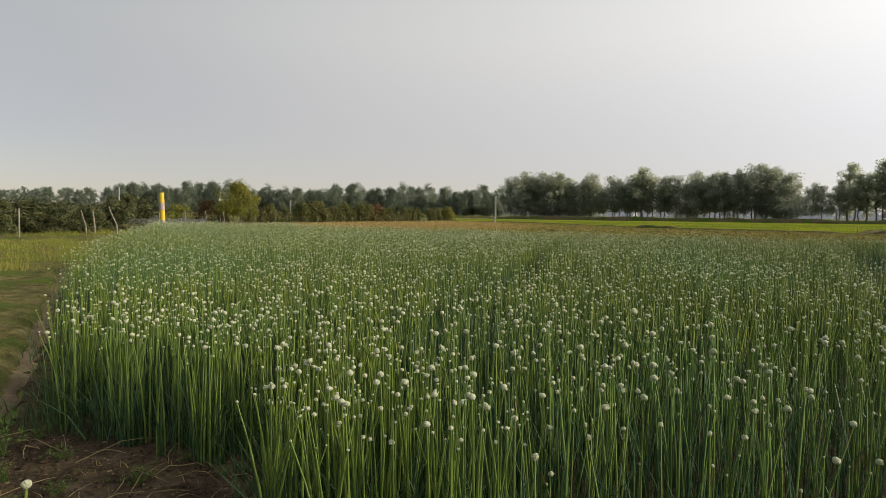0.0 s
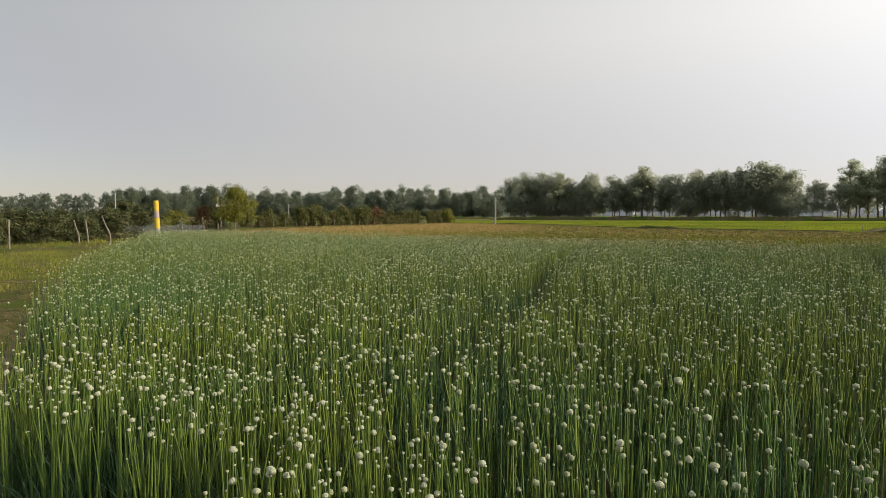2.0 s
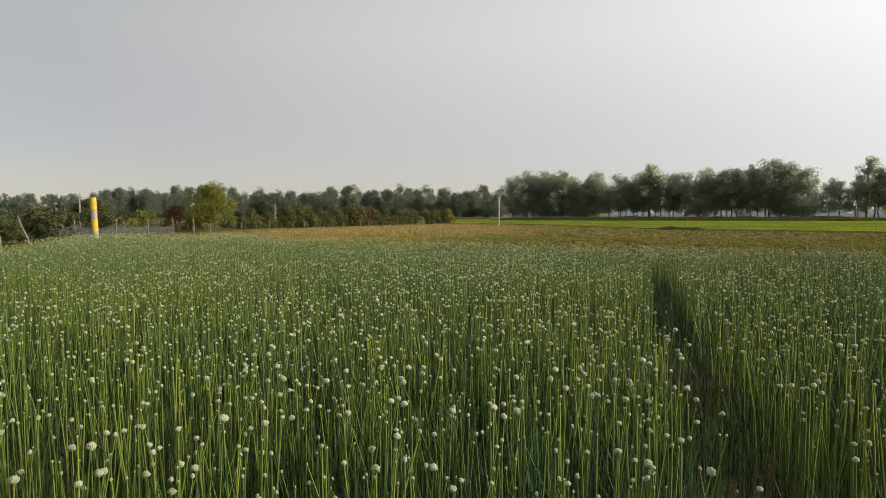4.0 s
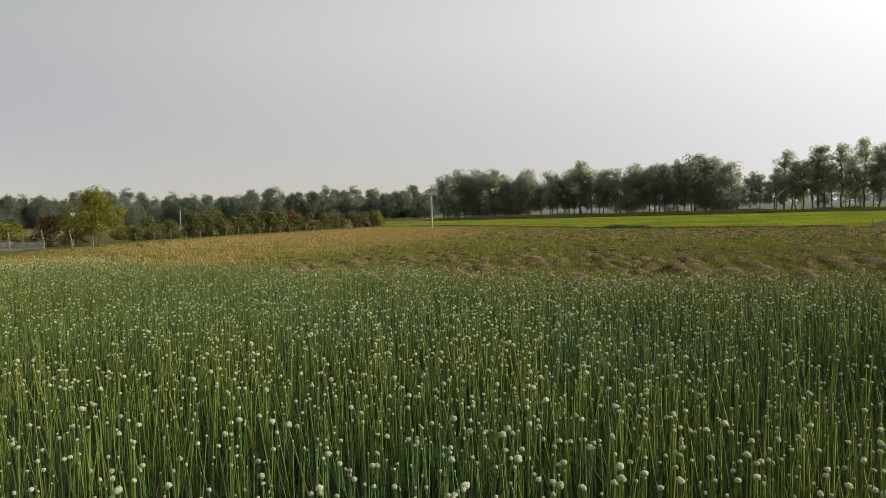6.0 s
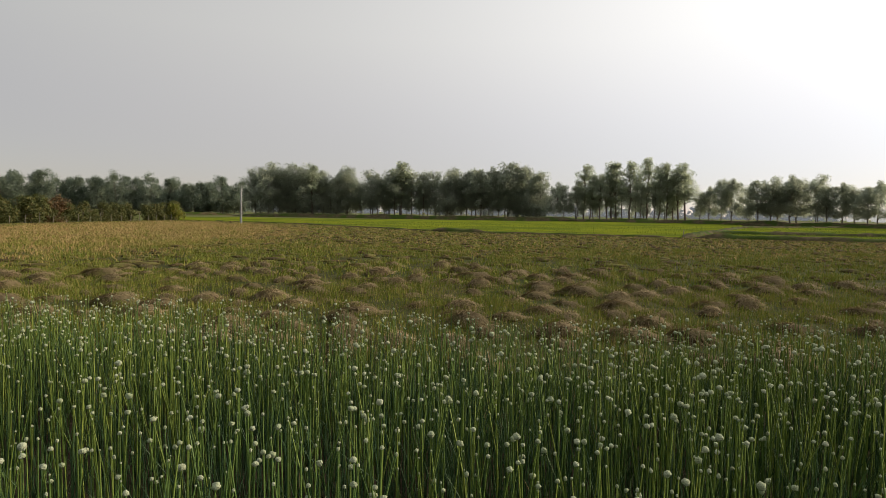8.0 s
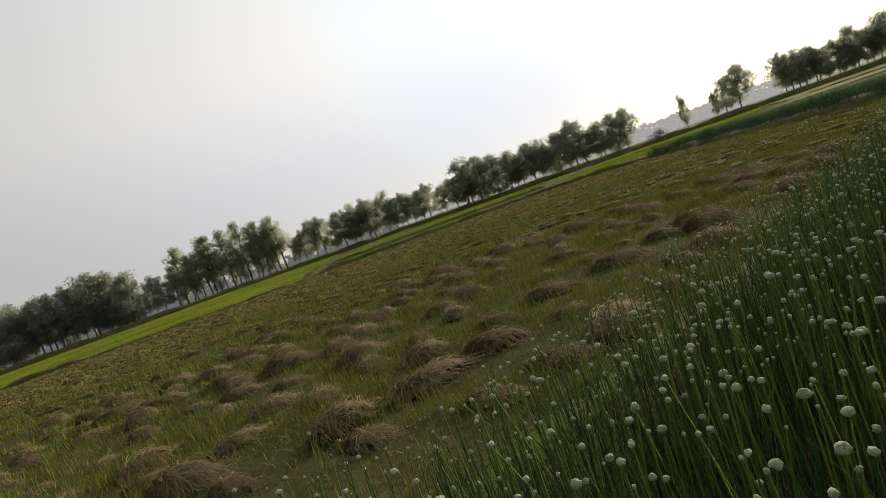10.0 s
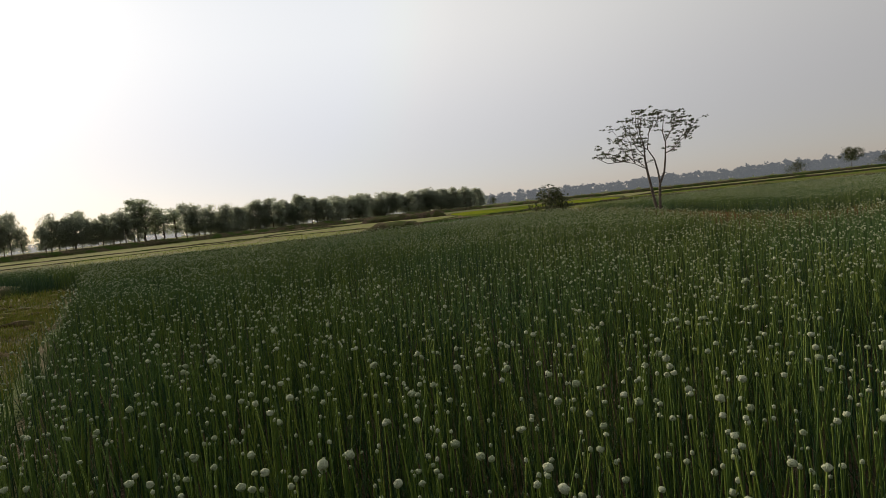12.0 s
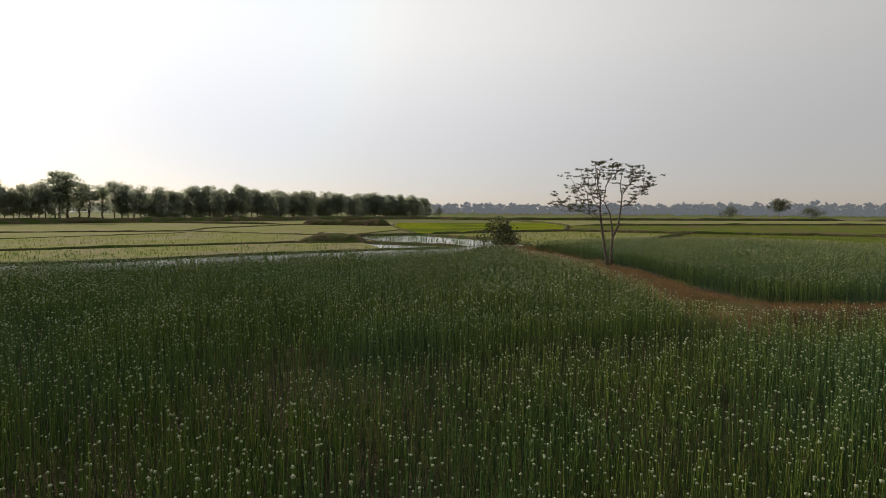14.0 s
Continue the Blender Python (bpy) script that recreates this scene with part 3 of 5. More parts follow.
def make_tree(seed, height, width, clear, leaves, clumps, size, mat, label, stems=1, top=1.0, category="tree", name="tree", clump_r=0.2, slim=0.45):
    """A tree at the origin: a tapered trunk with limbs and a crown of many small leaves in clumps."""
    rng = np.random.default_rng(seed)
    root = new(name)
    tagged(root, label, category)
    wood, centres, radii = [], [], []
    for s in range(stems):
        ox, oy = (rng.uniform(-0.1, 0.1, 2) * width) if stems > 1 else (0, 0)
        lean = rng.normal(0, 0.03 * height, 2)
        pts = [(ox + lean[0] * f + rng.normal(0, 0.008 * height), oy + lean[1] * f + rng.normal(0, 0.008 * height), height * 0.88 * f - 0.1 * (f == 0)) for f in (0, 0.15, 0.35, 0.55, 0.75, 0.95)]
        r0 = height * 0.0085 / math.sqrt(stems) + 0.02
        wood.append(tube_arrays(pts, [r0 * g for g in (1.2, 1.0, 0.8, 0.6, 0.38, 0.12)], 6))
        for i in range(clumps // stems):
            f = clear + (0.99 - clear) * rng.uniform(0, 1)
            g = (f - clear) / (1 - clear)
            reach = width * 0.5 * max(0.15, math.sin(math.pi * (0.16 + 0.78 * g) ** top) ** 0.8) * rng.uniform(0.2, 1.08)
            a = rng.uniform(0, 2 * math.pi)
            k = min(4, int(f * 5))
            stem = Vector(pts[k]).lerp(Vector(pts[k + 1]), f * 5 - k if f * 5 - k < 1 else 1)
            tip = stem + Vector((math.cos(a) * reach, math.sin(a) * reach, rng.uniform(-0.02, 0.07) * height))
            mid = stem.lerp(tip, 0.55) + Vector((0, 0, -0.02 * height))
            wood.append(tube_arrays([stem + Vector((0, 0, -0.08 * height)), mid, tip], [r0 * 0.32, r0 * 0.2, r0 * 0.06], 4))
            centres.append(tuple(tip))
            radii.append(width * clump_r * rng.uniform(0.6, 1.25))
    v, t = joined(wood)
    part("trunk", fast_mesh("trunk", v, t, [M_BARK], smooth=True), M_BARK, root)
    v, t = leaf_clumps(rng, centres, radii, max(4, leaves // len(centres)), size, slim=slim)
    part("crown", fast_mesh("crown", v, t, [mat]), mat, root)
    return root


used = set()


def plant(ob, x, y, scale, turn=0.0, wide=1.0, z=0.0, group=""):
    """Sets a tree, or a copy of it once it stands somewhere, at a place."""
    m = pose(x, y, z, 0, 0, turn) @ Matrix.Diagonal((scale * wide, scale * wide, scale, 1))
    if ob.name not in used:
        used.add(ob.name)
        ob.matrix_basis = m
        got = ob
    else:
        got = copy_thing(ob, m)
        got.matrix_basis = m
    if group:
        tagged(got, group=group)
    return got


STATION = (1.5, 25.8)


def polar(az, d):
    return STATION[0] + d * math.sin(radians(az)), STATION[1] + d * math.cos(radians(az))


rnd = random.Random(11)
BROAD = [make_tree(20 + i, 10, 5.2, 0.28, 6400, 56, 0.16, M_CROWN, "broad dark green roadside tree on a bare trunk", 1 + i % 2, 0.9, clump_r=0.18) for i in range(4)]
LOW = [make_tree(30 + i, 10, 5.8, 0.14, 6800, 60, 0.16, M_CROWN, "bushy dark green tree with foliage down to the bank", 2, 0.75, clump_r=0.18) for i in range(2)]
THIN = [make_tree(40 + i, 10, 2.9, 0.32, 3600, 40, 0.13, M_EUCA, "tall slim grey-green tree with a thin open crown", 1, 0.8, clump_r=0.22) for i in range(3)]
WOOD = [make_tree(46 + i, 10, 6.0, 0.1, 1500, 48, 0.32, M_WOOD, "green tree behind the far wood, leaves paled with painted haze", 1, 0.8, clump_r=0.19) for i in range(2)]
FAR = [make_tree(50 + i, 10, 5.8, 0.14, 5400, 52, 0.18, M_WOOD, "green tree of the far wood, leaves paled with painted haze", 2, 0.8, clump_r=0.19) for i in range(3)]


def row(kinds, az0, az1, d0, d1, n, h0, h1, group, wide=(0.8, 1.15), z=0.4, deep=6.0):
    for i in range(n):
        f = (i + rnd.uniform(0.2, 0.8)) / n
        x, y = polar(az0 + (az1 - az0) * f, d0 + (d1 - d0) * f + rnd.uniform(-deep, deep) * 0.5)
        plant(rnd.choice(kinds), x, y, rnd.uniform(h0, h1) * rnd.choice((1.03, 1.0, 0.94, 0.78)) / 10, rnd.uniform(0, 360), rnd.uniform(*wide), z, group)


G = "trees along the bank"
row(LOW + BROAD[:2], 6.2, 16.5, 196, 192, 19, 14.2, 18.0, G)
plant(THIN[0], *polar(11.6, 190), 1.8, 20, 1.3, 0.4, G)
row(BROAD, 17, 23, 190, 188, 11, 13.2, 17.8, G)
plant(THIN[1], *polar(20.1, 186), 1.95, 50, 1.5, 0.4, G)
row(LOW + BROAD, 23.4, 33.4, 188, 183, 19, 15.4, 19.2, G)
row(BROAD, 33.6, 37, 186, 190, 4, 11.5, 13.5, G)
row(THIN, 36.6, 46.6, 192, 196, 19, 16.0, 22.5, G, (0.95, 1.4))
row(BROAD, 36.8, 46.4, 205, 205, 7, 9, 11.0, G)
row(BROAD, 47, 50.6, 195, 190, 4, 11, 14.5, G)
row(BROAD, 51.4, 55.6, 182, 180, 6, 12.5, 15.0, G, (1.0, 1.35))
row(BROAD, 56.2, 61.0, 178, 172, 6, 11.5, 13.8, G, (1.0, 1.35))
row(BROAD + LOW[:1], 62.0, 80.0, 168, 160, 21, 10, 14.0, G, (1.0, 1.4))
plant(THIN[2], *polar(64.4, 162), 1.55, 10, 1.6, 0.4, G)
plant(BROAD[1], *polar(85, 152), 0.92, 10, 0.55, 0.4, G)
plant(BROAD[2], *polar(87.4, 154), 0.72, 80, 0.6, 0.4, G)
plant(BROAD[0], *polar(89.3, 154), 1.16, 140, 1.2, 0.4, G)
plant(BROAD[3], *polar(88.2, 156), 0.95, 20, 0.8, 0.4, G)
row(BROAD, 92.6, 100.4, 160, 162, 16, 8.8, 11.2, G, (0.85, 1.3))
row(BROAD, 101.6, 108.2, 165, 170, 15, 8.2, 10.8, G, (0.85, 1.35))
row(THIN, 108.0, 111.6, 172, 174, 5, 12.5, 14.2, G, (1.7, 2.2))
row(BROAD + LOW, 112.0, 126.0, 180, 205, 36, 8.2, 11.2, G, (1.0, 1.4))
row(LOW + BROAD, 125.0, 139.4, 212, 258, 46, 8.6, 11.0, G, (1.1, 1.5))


def mass(name, rows, label, category, crown_mat=None, kind="stuff", trunk_mat=None):
    """A far wood of uncounted trees: many turned and scaled trees joined into one crown mesh and one of trunks."""
    crowns, trunks = [], []
    for kinds, az0, az1, d0, d1, n, h0, h1, wide, deep in rows:
        for i in range(n):
            f = (i + rnd.uniform(0.1, 0.9)) / n
            x, y = polar(az0 + (az1 - az0) * f, d0 + (d1 - d0) * f + rnd.uniform(-deep, deep) * 0.5)
            s, w = rnd.uniform(h0, h1) / 10, rnd.uniform(*wide)
            m = pose(x, y, 0, 0, 0, rnd.uniform(0, 360)) @ Matrix.Diagonal((s * w, s * w, s, 1))
            for child in rnd.choice(kinds).children:
                me = child.data
                v = np.zeros(len(me.vertices) * 3, dtype=np.float32)
                me.vertices.foreach_get("co", v)
                k = np.zeros(len(me.loops), dtype=np.int32)
                me.loops.foreach_get("vertex_index", k)
                v = np.c_[v.reshape(-1, 3), np.ones(len(me.vertices))] @ np.array(m).T
                k = k.reshape(-1, 3)
                if me.name.startswith("trunk"):
                    k = k[:66]
                (crowns if me.name.startswith("crown") else trunks).append((v[:, :3], k))
    v, t = joined(crowns)
    root = tagged(part(name, fast_mesh(name, v, t, [crown_mat or M_CROWN]), None), label, category, kind=kind)
    v, t = joined(trunks)
    tagged(part("trunks", fast_mesh("trunks", v, t, [trunk_mat or M_BARK]), None, root), kind=kind)
    return root


W = "trees of the far wood"
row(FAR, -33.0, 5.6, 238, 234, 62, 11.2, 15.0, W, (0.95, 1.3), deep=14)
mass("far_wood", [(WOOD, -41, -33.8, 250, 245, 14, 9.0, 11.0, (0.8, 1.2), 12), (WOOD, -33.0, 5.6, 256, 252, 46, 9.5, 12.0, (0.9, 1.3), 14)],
     "green wood behind the orchard, paled with painted distance haze", "wood", M_WOOD)
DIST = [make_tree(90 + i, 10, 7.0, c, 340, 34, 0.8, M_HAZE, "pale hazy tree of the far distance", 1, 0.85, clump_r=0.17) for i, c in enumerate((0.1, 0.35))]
FAINT = "pale line of distant trees across the plain, with painted haze"
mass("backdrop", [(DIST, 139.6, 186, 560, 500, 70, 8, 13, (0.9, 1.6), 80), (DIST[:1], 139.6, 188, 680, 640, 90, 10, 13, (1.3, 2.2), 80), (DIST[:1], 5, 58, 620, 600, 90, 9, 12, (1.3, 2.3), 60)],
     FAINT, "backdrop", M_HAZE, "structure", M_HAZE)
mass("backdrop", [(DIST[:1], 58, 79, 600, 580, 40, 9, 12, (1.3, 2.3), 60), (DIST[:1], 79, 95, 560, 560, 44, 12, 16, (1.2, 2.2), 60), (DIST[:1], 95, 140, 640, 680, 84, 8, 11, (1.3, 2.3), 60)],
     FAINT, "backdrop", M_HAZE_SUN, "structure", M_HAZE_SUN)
DARK = [make_tree(56 + i, 10, w, c, 3000, 34, 0.24, M_MANGO, "dark lone tree on the open plain", 2, 0.9, clump_r=0.19) for i, (w, c) in enumerate(((14.0, 0.1), (9.0, 0.5)))]
for ob in DIST + WOOD:
    for child in list(ob.children):
        bpy.data.objects.remove(child)
    bpy.data.objects.remove(ob)
G = "lone trees on the plain"
plant(DARK[0], *polar(166.4, 300), 0.62, 30, 1.0, 0, G)
plant(DARK[1], *polar(170.2, 330), 1.05, 60, 1.0, 0, G)
plant(DARK[0], *polar(172.6, 360), 0.62, 130, 1.5, 0, G)
plant(DARK[0], *polar(140.5, 285), 0.5, 60, 0.8, 0, G)
plant(DARK[0], *polar(82.4, 150), 0.3, 90, 1.2, 0.1, G)


# ---- fields, banks and water beyond the crop ----
sheet("rice_field", [(5.4, 130.2), (17.4, 111.2), (27, 80), (40, 69.6), (44.8, 65.3), (58.8, 75.5), (100, 105), (168, 160), (150, 178), (91, 166), (71, 174), (41, 172), (19, 178), (-6, 178), (-3, 140)],
      0.12, M_RICE, "bright green field of young rice", "rice field")
sheet("rice_field", [(45.4, 65.0), (56.8, 56.2), (66.4, 47.8), (84.5, 54.2), (73.1, 65.5), (59.2, 75.0)], 0.10, M_RICE, "small plot of green rice inside earth bunds", "rice field")
sheet("rice_field", [(60.4, 76.2), (74.2, 66.6), (85.6, 55.2), (148, 62), (150, 110), (104, 106)], 0.11, M_RICE, "yellow-green plot of thin rice", "rice field")
sheet("rice_field", [(60.8, 34.4), (66.4, 46.8), (84.5, 53.2), (146, 58), (150, 26), (110, 22), (64.5, 32.0)], 0.08, M_RICE, "fresh green plot of young rice beside the bank", "rice field")
# wet paddies to the south-east
sheet("paddy_water", [(40.3, 16.2), (64.0, 30.6), (110, 20), (95, -2), (62, -10), (50, -20), (36.5, -18.8), (33.0, -9), (33.2, -2.5), (36.6, 7.0)], 0.03, M_WATER,
      "shallow water standing in the newly planted paddy", "water")
sheet("rice_field", [(57.6, -1.8), (62.0, 14.0), (68.0, 29.8), (109.5, 20.2), (104.0, 6.0), (89.4, -19.4), (63.0, -25.0), (54.6, -11.6)], 0.09, M_PALE, "pale green paddy of thin young rice", "rice field")
sheet("rice_field", [(104.6, 6.0), (110.2, 20.0), (150, 24), (150, -40), (111, -55.6), (100, -28.4), (90.0, -19.6)], 0.10, M_PALE, "pale green paddy of thin young rice", "rice field")
sheet("rice_field", [(63.4, -25.6), (89.6, -20.2), (99.6, -28.8), (110.6, -56.2), (92.0, -65.6), (75.0, -50.0)], 0.08, M_PALE, "pale green paddy of thin young rice", "rice field")
sheet("rice_field", [(92.4, -66.4), (111.0, -56.6), (152, -44), (150, -110), (112, -88)], 0.09, M_PALE, "dull green plot below the tree bank", "rice field")
sheet("rice_field", [(47.8, 13.4), (52.6, 22.0), (66.8, 29.6), (61.0, 14.0), (56.8, -1.8), (53.8, -11.6), (49.2, -16.6), (41.2, -11.2), (44.8, 1.6), (45.8, 9.0)], 0.055, M_PALE, "pale paddy of thin seedlings in mud", "rice field")
sheet("paddy_water", [(37.0, -19.6), (50.5, -20.4), (62.0, -26.0), (58.6, -36.4), (40.0, -30.0), (34.0, -24.0)], 0.03, M_WATER, "water between rows of rice seedlings", "water")
sheet("rice_field", [(59.2, -37.2), (74.6, -50.6), (91.4, -66.2), (110, -87), (86, -120), (67.5, -96), (50.4, -63)], 0.11, M_RICE, "bright green plot of young rice", "rice field")
sheet("rice_field", [(33.6, -24.6), (39.6, -30.6), (58.4, -37.4), (50.0, -62.6), (32.0, -66.0), (28.8, -33.0)], 0.07, M_PALE, "pale paddy of seedlings beside the onion plot", "rice field")
sheet("rice_field", [(7.4, -37.0), (19.0, -39.4), (28.4, -33.6), (31.4, -66.4), (12.7, -73), (0.0, -73), (-6, -40)], 0.08, M_DULL, "bright green plot of young rice", "rice field")
sheet("rice_field", [(-6, -74), (12.5, -74), (31.6, -67.2), (49.6, -63.6), (66.8, -96.8), (40, -131), (12, -165), (-14, -165)], 0.10, M_DULL, "broad green plot of young rice", "rice field")
sheet("rice_field", [(-16, -168), (12, -167), (40, -133), (67.2, -98), (85.8, -121.4), (116, -151), (27, -250), (-20, -250)], 0.09, M_PALE, "far pale green plots of rice", "rice field")
for i, (line, w, h) in enumerate([
        ([(5.6, 130), (17.3, 111), (26.8, 79.8), (39.8, 69.4), (44.6, 65.1)], 0.9, 0.2), ([(44.6, 65.2), (59, 75.3), (73.6, 66), (85, 54.6), (104, 58)], 1.6, 0.45),
        ([(44.6, 65.1), (56.5, 56.1), (66.2, 47.6), (60.4, 34.2)], 1.3, 0.4), ([(66.3, 47.3), (84.6, 53.8), (146, 60)], 1.0, 0.35), ([(59.2, 75.6), (100.4, 105.4), (150, 112)], 1.2, 0.35),
        ([(63.6, 31.2), (110, 21), (150, 25)], 1.0, 0.35), ([(83.4, 25.6), (81.4, 5.6), (84.2, -18.2)], 0.8, 0.3),
        ([(67.6, 30.2), (61.6, 14.0), (57.3, -2.0), (54.3, -11.8), (49.4, -17.4), (37.0, -19.2)], 1.0, 0.35), ([(52.0, 22.6), (47.2, 13.6), (45.2, 9.0), (44.2, 1.6), (40.3, -11.6), (36.5, -18.6)], 0.7, 0.25),
        ([(109.6, 20.4), (104.3, 6.0), (89.6, -19.6), (99.8, -28.3), (111, -56), (92.2, -66), (74.8, -50.3), (59.4, -36.8)], 1.2, 0.4), ([(89.6, -19.8), (63.2, -25.3), (54.4, -12)], 1.1, 0.35),
        ([(63.2, -25.6), (58.8, -36.8), (39.8, -30.3), (33.8, -24.2)], 1.1, 0.4), ([(58.8, -36.8), (50.2, -63.2), (31.8, -66.6), (12.6, -73.4), (-6, -73.6)], 1.1, 0.4),
        ([(50.2, -63.2), (67.2, -97), (86, -121), (116, -151)], 1.2, 0.4), ([(67.2, -97), (40, -132), (12, -166), (-16, -166)], 1.4, 0.5), ([(28.6, -33.2), (31.7, -66.4)], 1.0, 0.35),
        ([(7.4, -36.2), (19, -38.7), (28.4, -32.8), (33.8, -24)], 1.0, 0.35), ([(111, -56.2), (152, -44)], 1.4, 0.5), ([(26, -252), (116, -152), (170, -150)], 3.0, 0.9), ([(-20, -252), (26, -252)], 3.0, 0.8)]):
    thin = 0.6 if 5 <= i <= 11 else 1.0
    ridge("bund", line, w * thin, h * thin, M_BUND, "low dark earth bund between the paddies", seed=40 + i, step=1.2 if i < 13 else 4)
ridge("bank", [polar(4, 190), polar(12, 186), polar(22, 182), polar(33, 177), polar(45, 190), polar(56, 174), polar(70, 160), polar(90, 149), polar(105, 161), polar(118, 180), polar(139, 246)],
      6.0, 1.1, M_BUND, "dark earth bank under the row of trees", seed=1, step=4)
ridge("bank", [polar(-40, 238), polar(-20, 230), polar(5, 226)], 5.0, 0.9, M_BUND, "dark bank in front of the far wood", seed=2, step=5)
ridge("mound", [(58.0, -15.5), (54.5, -16.4), (49.5, -17.8)], 2.6, 0.8, M_BUND, "dark grassy hump of earth in the paddies", "mound", 3, step=0.8)
ridge("spoil_heap", [(112, -58), (105, -61), (98, -64), (92, -66.5)], 5.0, 1.2, M_SOIL, "reddish brown heap of dug earth on the plain", "earth heap", 4, step=1.0)
ridge("spoil_heap", [(25.6, 83.0), (26.9, 80.2), (28.8, 78.4), (30.6, 76.8)], 1.1, 0.42, M_BUND, "small dark heaps of dug earth at the rice edge", "earth heap", 14, step=0.7)
ridge("edge_path", [(-12.5, 41.7), (-6.3, 37.2), (-1.5, 33.0), (1.2, 30.8), (3.5, 29.5), (5.2, 28.55), (8.2, 27.45), (13.3, 25.55), (18.0, 24.15), (33.0, 19.75)], 0.5, 0.06, M_BUND,
      "narrow bare strip between onions and stubble", "path", 5, step=0.5)
ridge("bund", [(33.4, 20.9), (46, 27.7), (60.2, 34.9)], 1.6, 0.4, M_BUND, "dark bank along the far onion strip", seed=6, step=0.8)

# the path between the two onion plots, with brown grass
PATH_LINE = [(34, -18.5), (27, -12.6), (19.0, -6.0), (14.8, -0.6), (11.6, 3.4), (8.4, 5.4), (5.4, 2.4), (1.0, -0.6), (-3.0, 0.2), (-6.0, 0.0)]
rough_ground("path_ground", [(34, -19.5), (29, -11.5), (24.4, -6.4), (20.0, -4.0), (15.9, 0.2), (13.2, 3.4), (11.0, 6.2), (9.4, 8.2), (8.2, 9.4), (6.4, 7.2), (4.6, 4.2), (2.4, 1.4), (-3, 1.2), (-5.5, 0.6), (-4, -3),
       (3.2, -3.6), (5.4, -0.2), (8.1, 1.6), (9.8, 1.8), (12.1, -0.6), (18.0, -8.0), (25.4, -13.4), (31.5, -17.6)], 0.05, M_BANK, "bare and grassy brown earth between the onion plots", "path", 0.25, 0.05, 1.4, 9)
PATH_WIDE, PATH_HIGH = 2.2, 0.46
ridge("path", PATH_LINE, PATH_WIDE, PATH_HIGH, M_BANK, "raised earth path with dry brown grass between onion plots", "path", 7, z=-0.02, step=0.7)
VERGE = [(-3.45, 4.6), (-5.42, 7.9), (-7.65, 11.6), (-10.1, 15.6), (-11.4, 15.0), (-23, 7), (-12, -4), (-6, 1.0)]
rough_ground("verge", VERGE, 0.13, M_VERGE, "worn turf verge of short brown-green grass", "grass verge", 0.12, 0.07, 1.5, 4, 0.16)
LEFT_RICE = [(-10.6, 16.0), (-14.6, 26.2), (-17.6, 33.5), (-22.0, 31.5), (-40, 20), (-24, 7.4), (-11.6, 15.4)]
sheet("rice_field", LEFT_RICE, 0.05, M_VERGE, "strip of green rice beside the onion field", "rice field")
sheet("orchard_ground", [(-17.8, 34), (-20.6, 41), (-23, 47), (-27, 66), (-24, 88), (-2, 135), (-30, 150), (-90, 120), (-80, 40), (-42, 21), (-22.4, 32)], 0.03, M_VERGE,
      "dry grassy ground of the mango orchard", "ground")


# ---- grass ----
def on_path(x, y):
    """Height of the raised path's earth at the points."""
    u = line_distance(PATH_LINE, x, y) / PATH_WIDE
    return np.maximum(0.02, PATH_HIGH * np.interp(u, (0, 0.22, 0.42, 0.5), (1.0, 0.88, 0.3, 0.0)) - 0.05)


def grass(name, poly, seed, density, h0, h1, mat, label, category="grass", near=None, reach=1e9, inner=0.0, width=0.006, lean=0.3, even=0.55, base=None, fade=0.0):
    rng = np.random.default_rng(seed)
    x, y = scatter(rng, poly, density)
    if near:
        d = line_distance(near, x, y)
        ok = (d < reach) & (d >= inner)
        x, y = x[ok], y[ok]
    if fade:
        ok = rng.uniform(0, 1, len(x)) < line_distance(list(poly) + [poly[0]], x, y) / fade
        x, y = x[ok], y[ok]
    tuft = np.array([noise.noise((a * 0.8, b * 0.8, seed * 1.7)) for a, b in zip(x, y)])
    ok = rng.uniform(0, 1, len(x)) < even + 0.9 * tuft
    x, y, tuft = x[ok], y[ok], tuft[ok]
    h = rng.uniform(h0, h1, len(x)) * (1 + 0.5 * tuft)
    v, t, _ = stalks(rng, x, y, base(x, y) if base else 0.0, h, lean, np.full(len(x), width) * rng.uniform(0.7, 1.4, len(x)), 2, 3 if (reach < 10 or lean > 0.5) else 2, 0.15)
    return tagged(part(name, fast_mesh(name, v, t, [mat]), mat), label, category, kind="stuff")


RISE = [(-6, 37.7), (-1.3, 33.5), (1.4, 31.3), (3.7, 30.0), (8.4, 28.0), (13.5, 26.1), (18.2, 24.7), (30, 21.2), (31, 30), (22, 36), (10, 40), (2, 46), (-8, 47)]


def on_rise(x, y):
    """Height of the crumbled soil of the harvested beds at the points."""
    lumps = np.array([noise.noise((a * 2.2, b * 2.2, 12)) + 0.5 * noise.noise((a * 8.8, b * 8.8, 17)) for a, b in zip(x, y)])
    up_by = np.clip(line_distance(RISE + RISE[:1], x, y) / 0.35, 0, 1) ** 0.6
    return np.where(inside(RISE, x, y), (0.05 + 0.05 * lumps) * up_by, 0.015) - 0.01


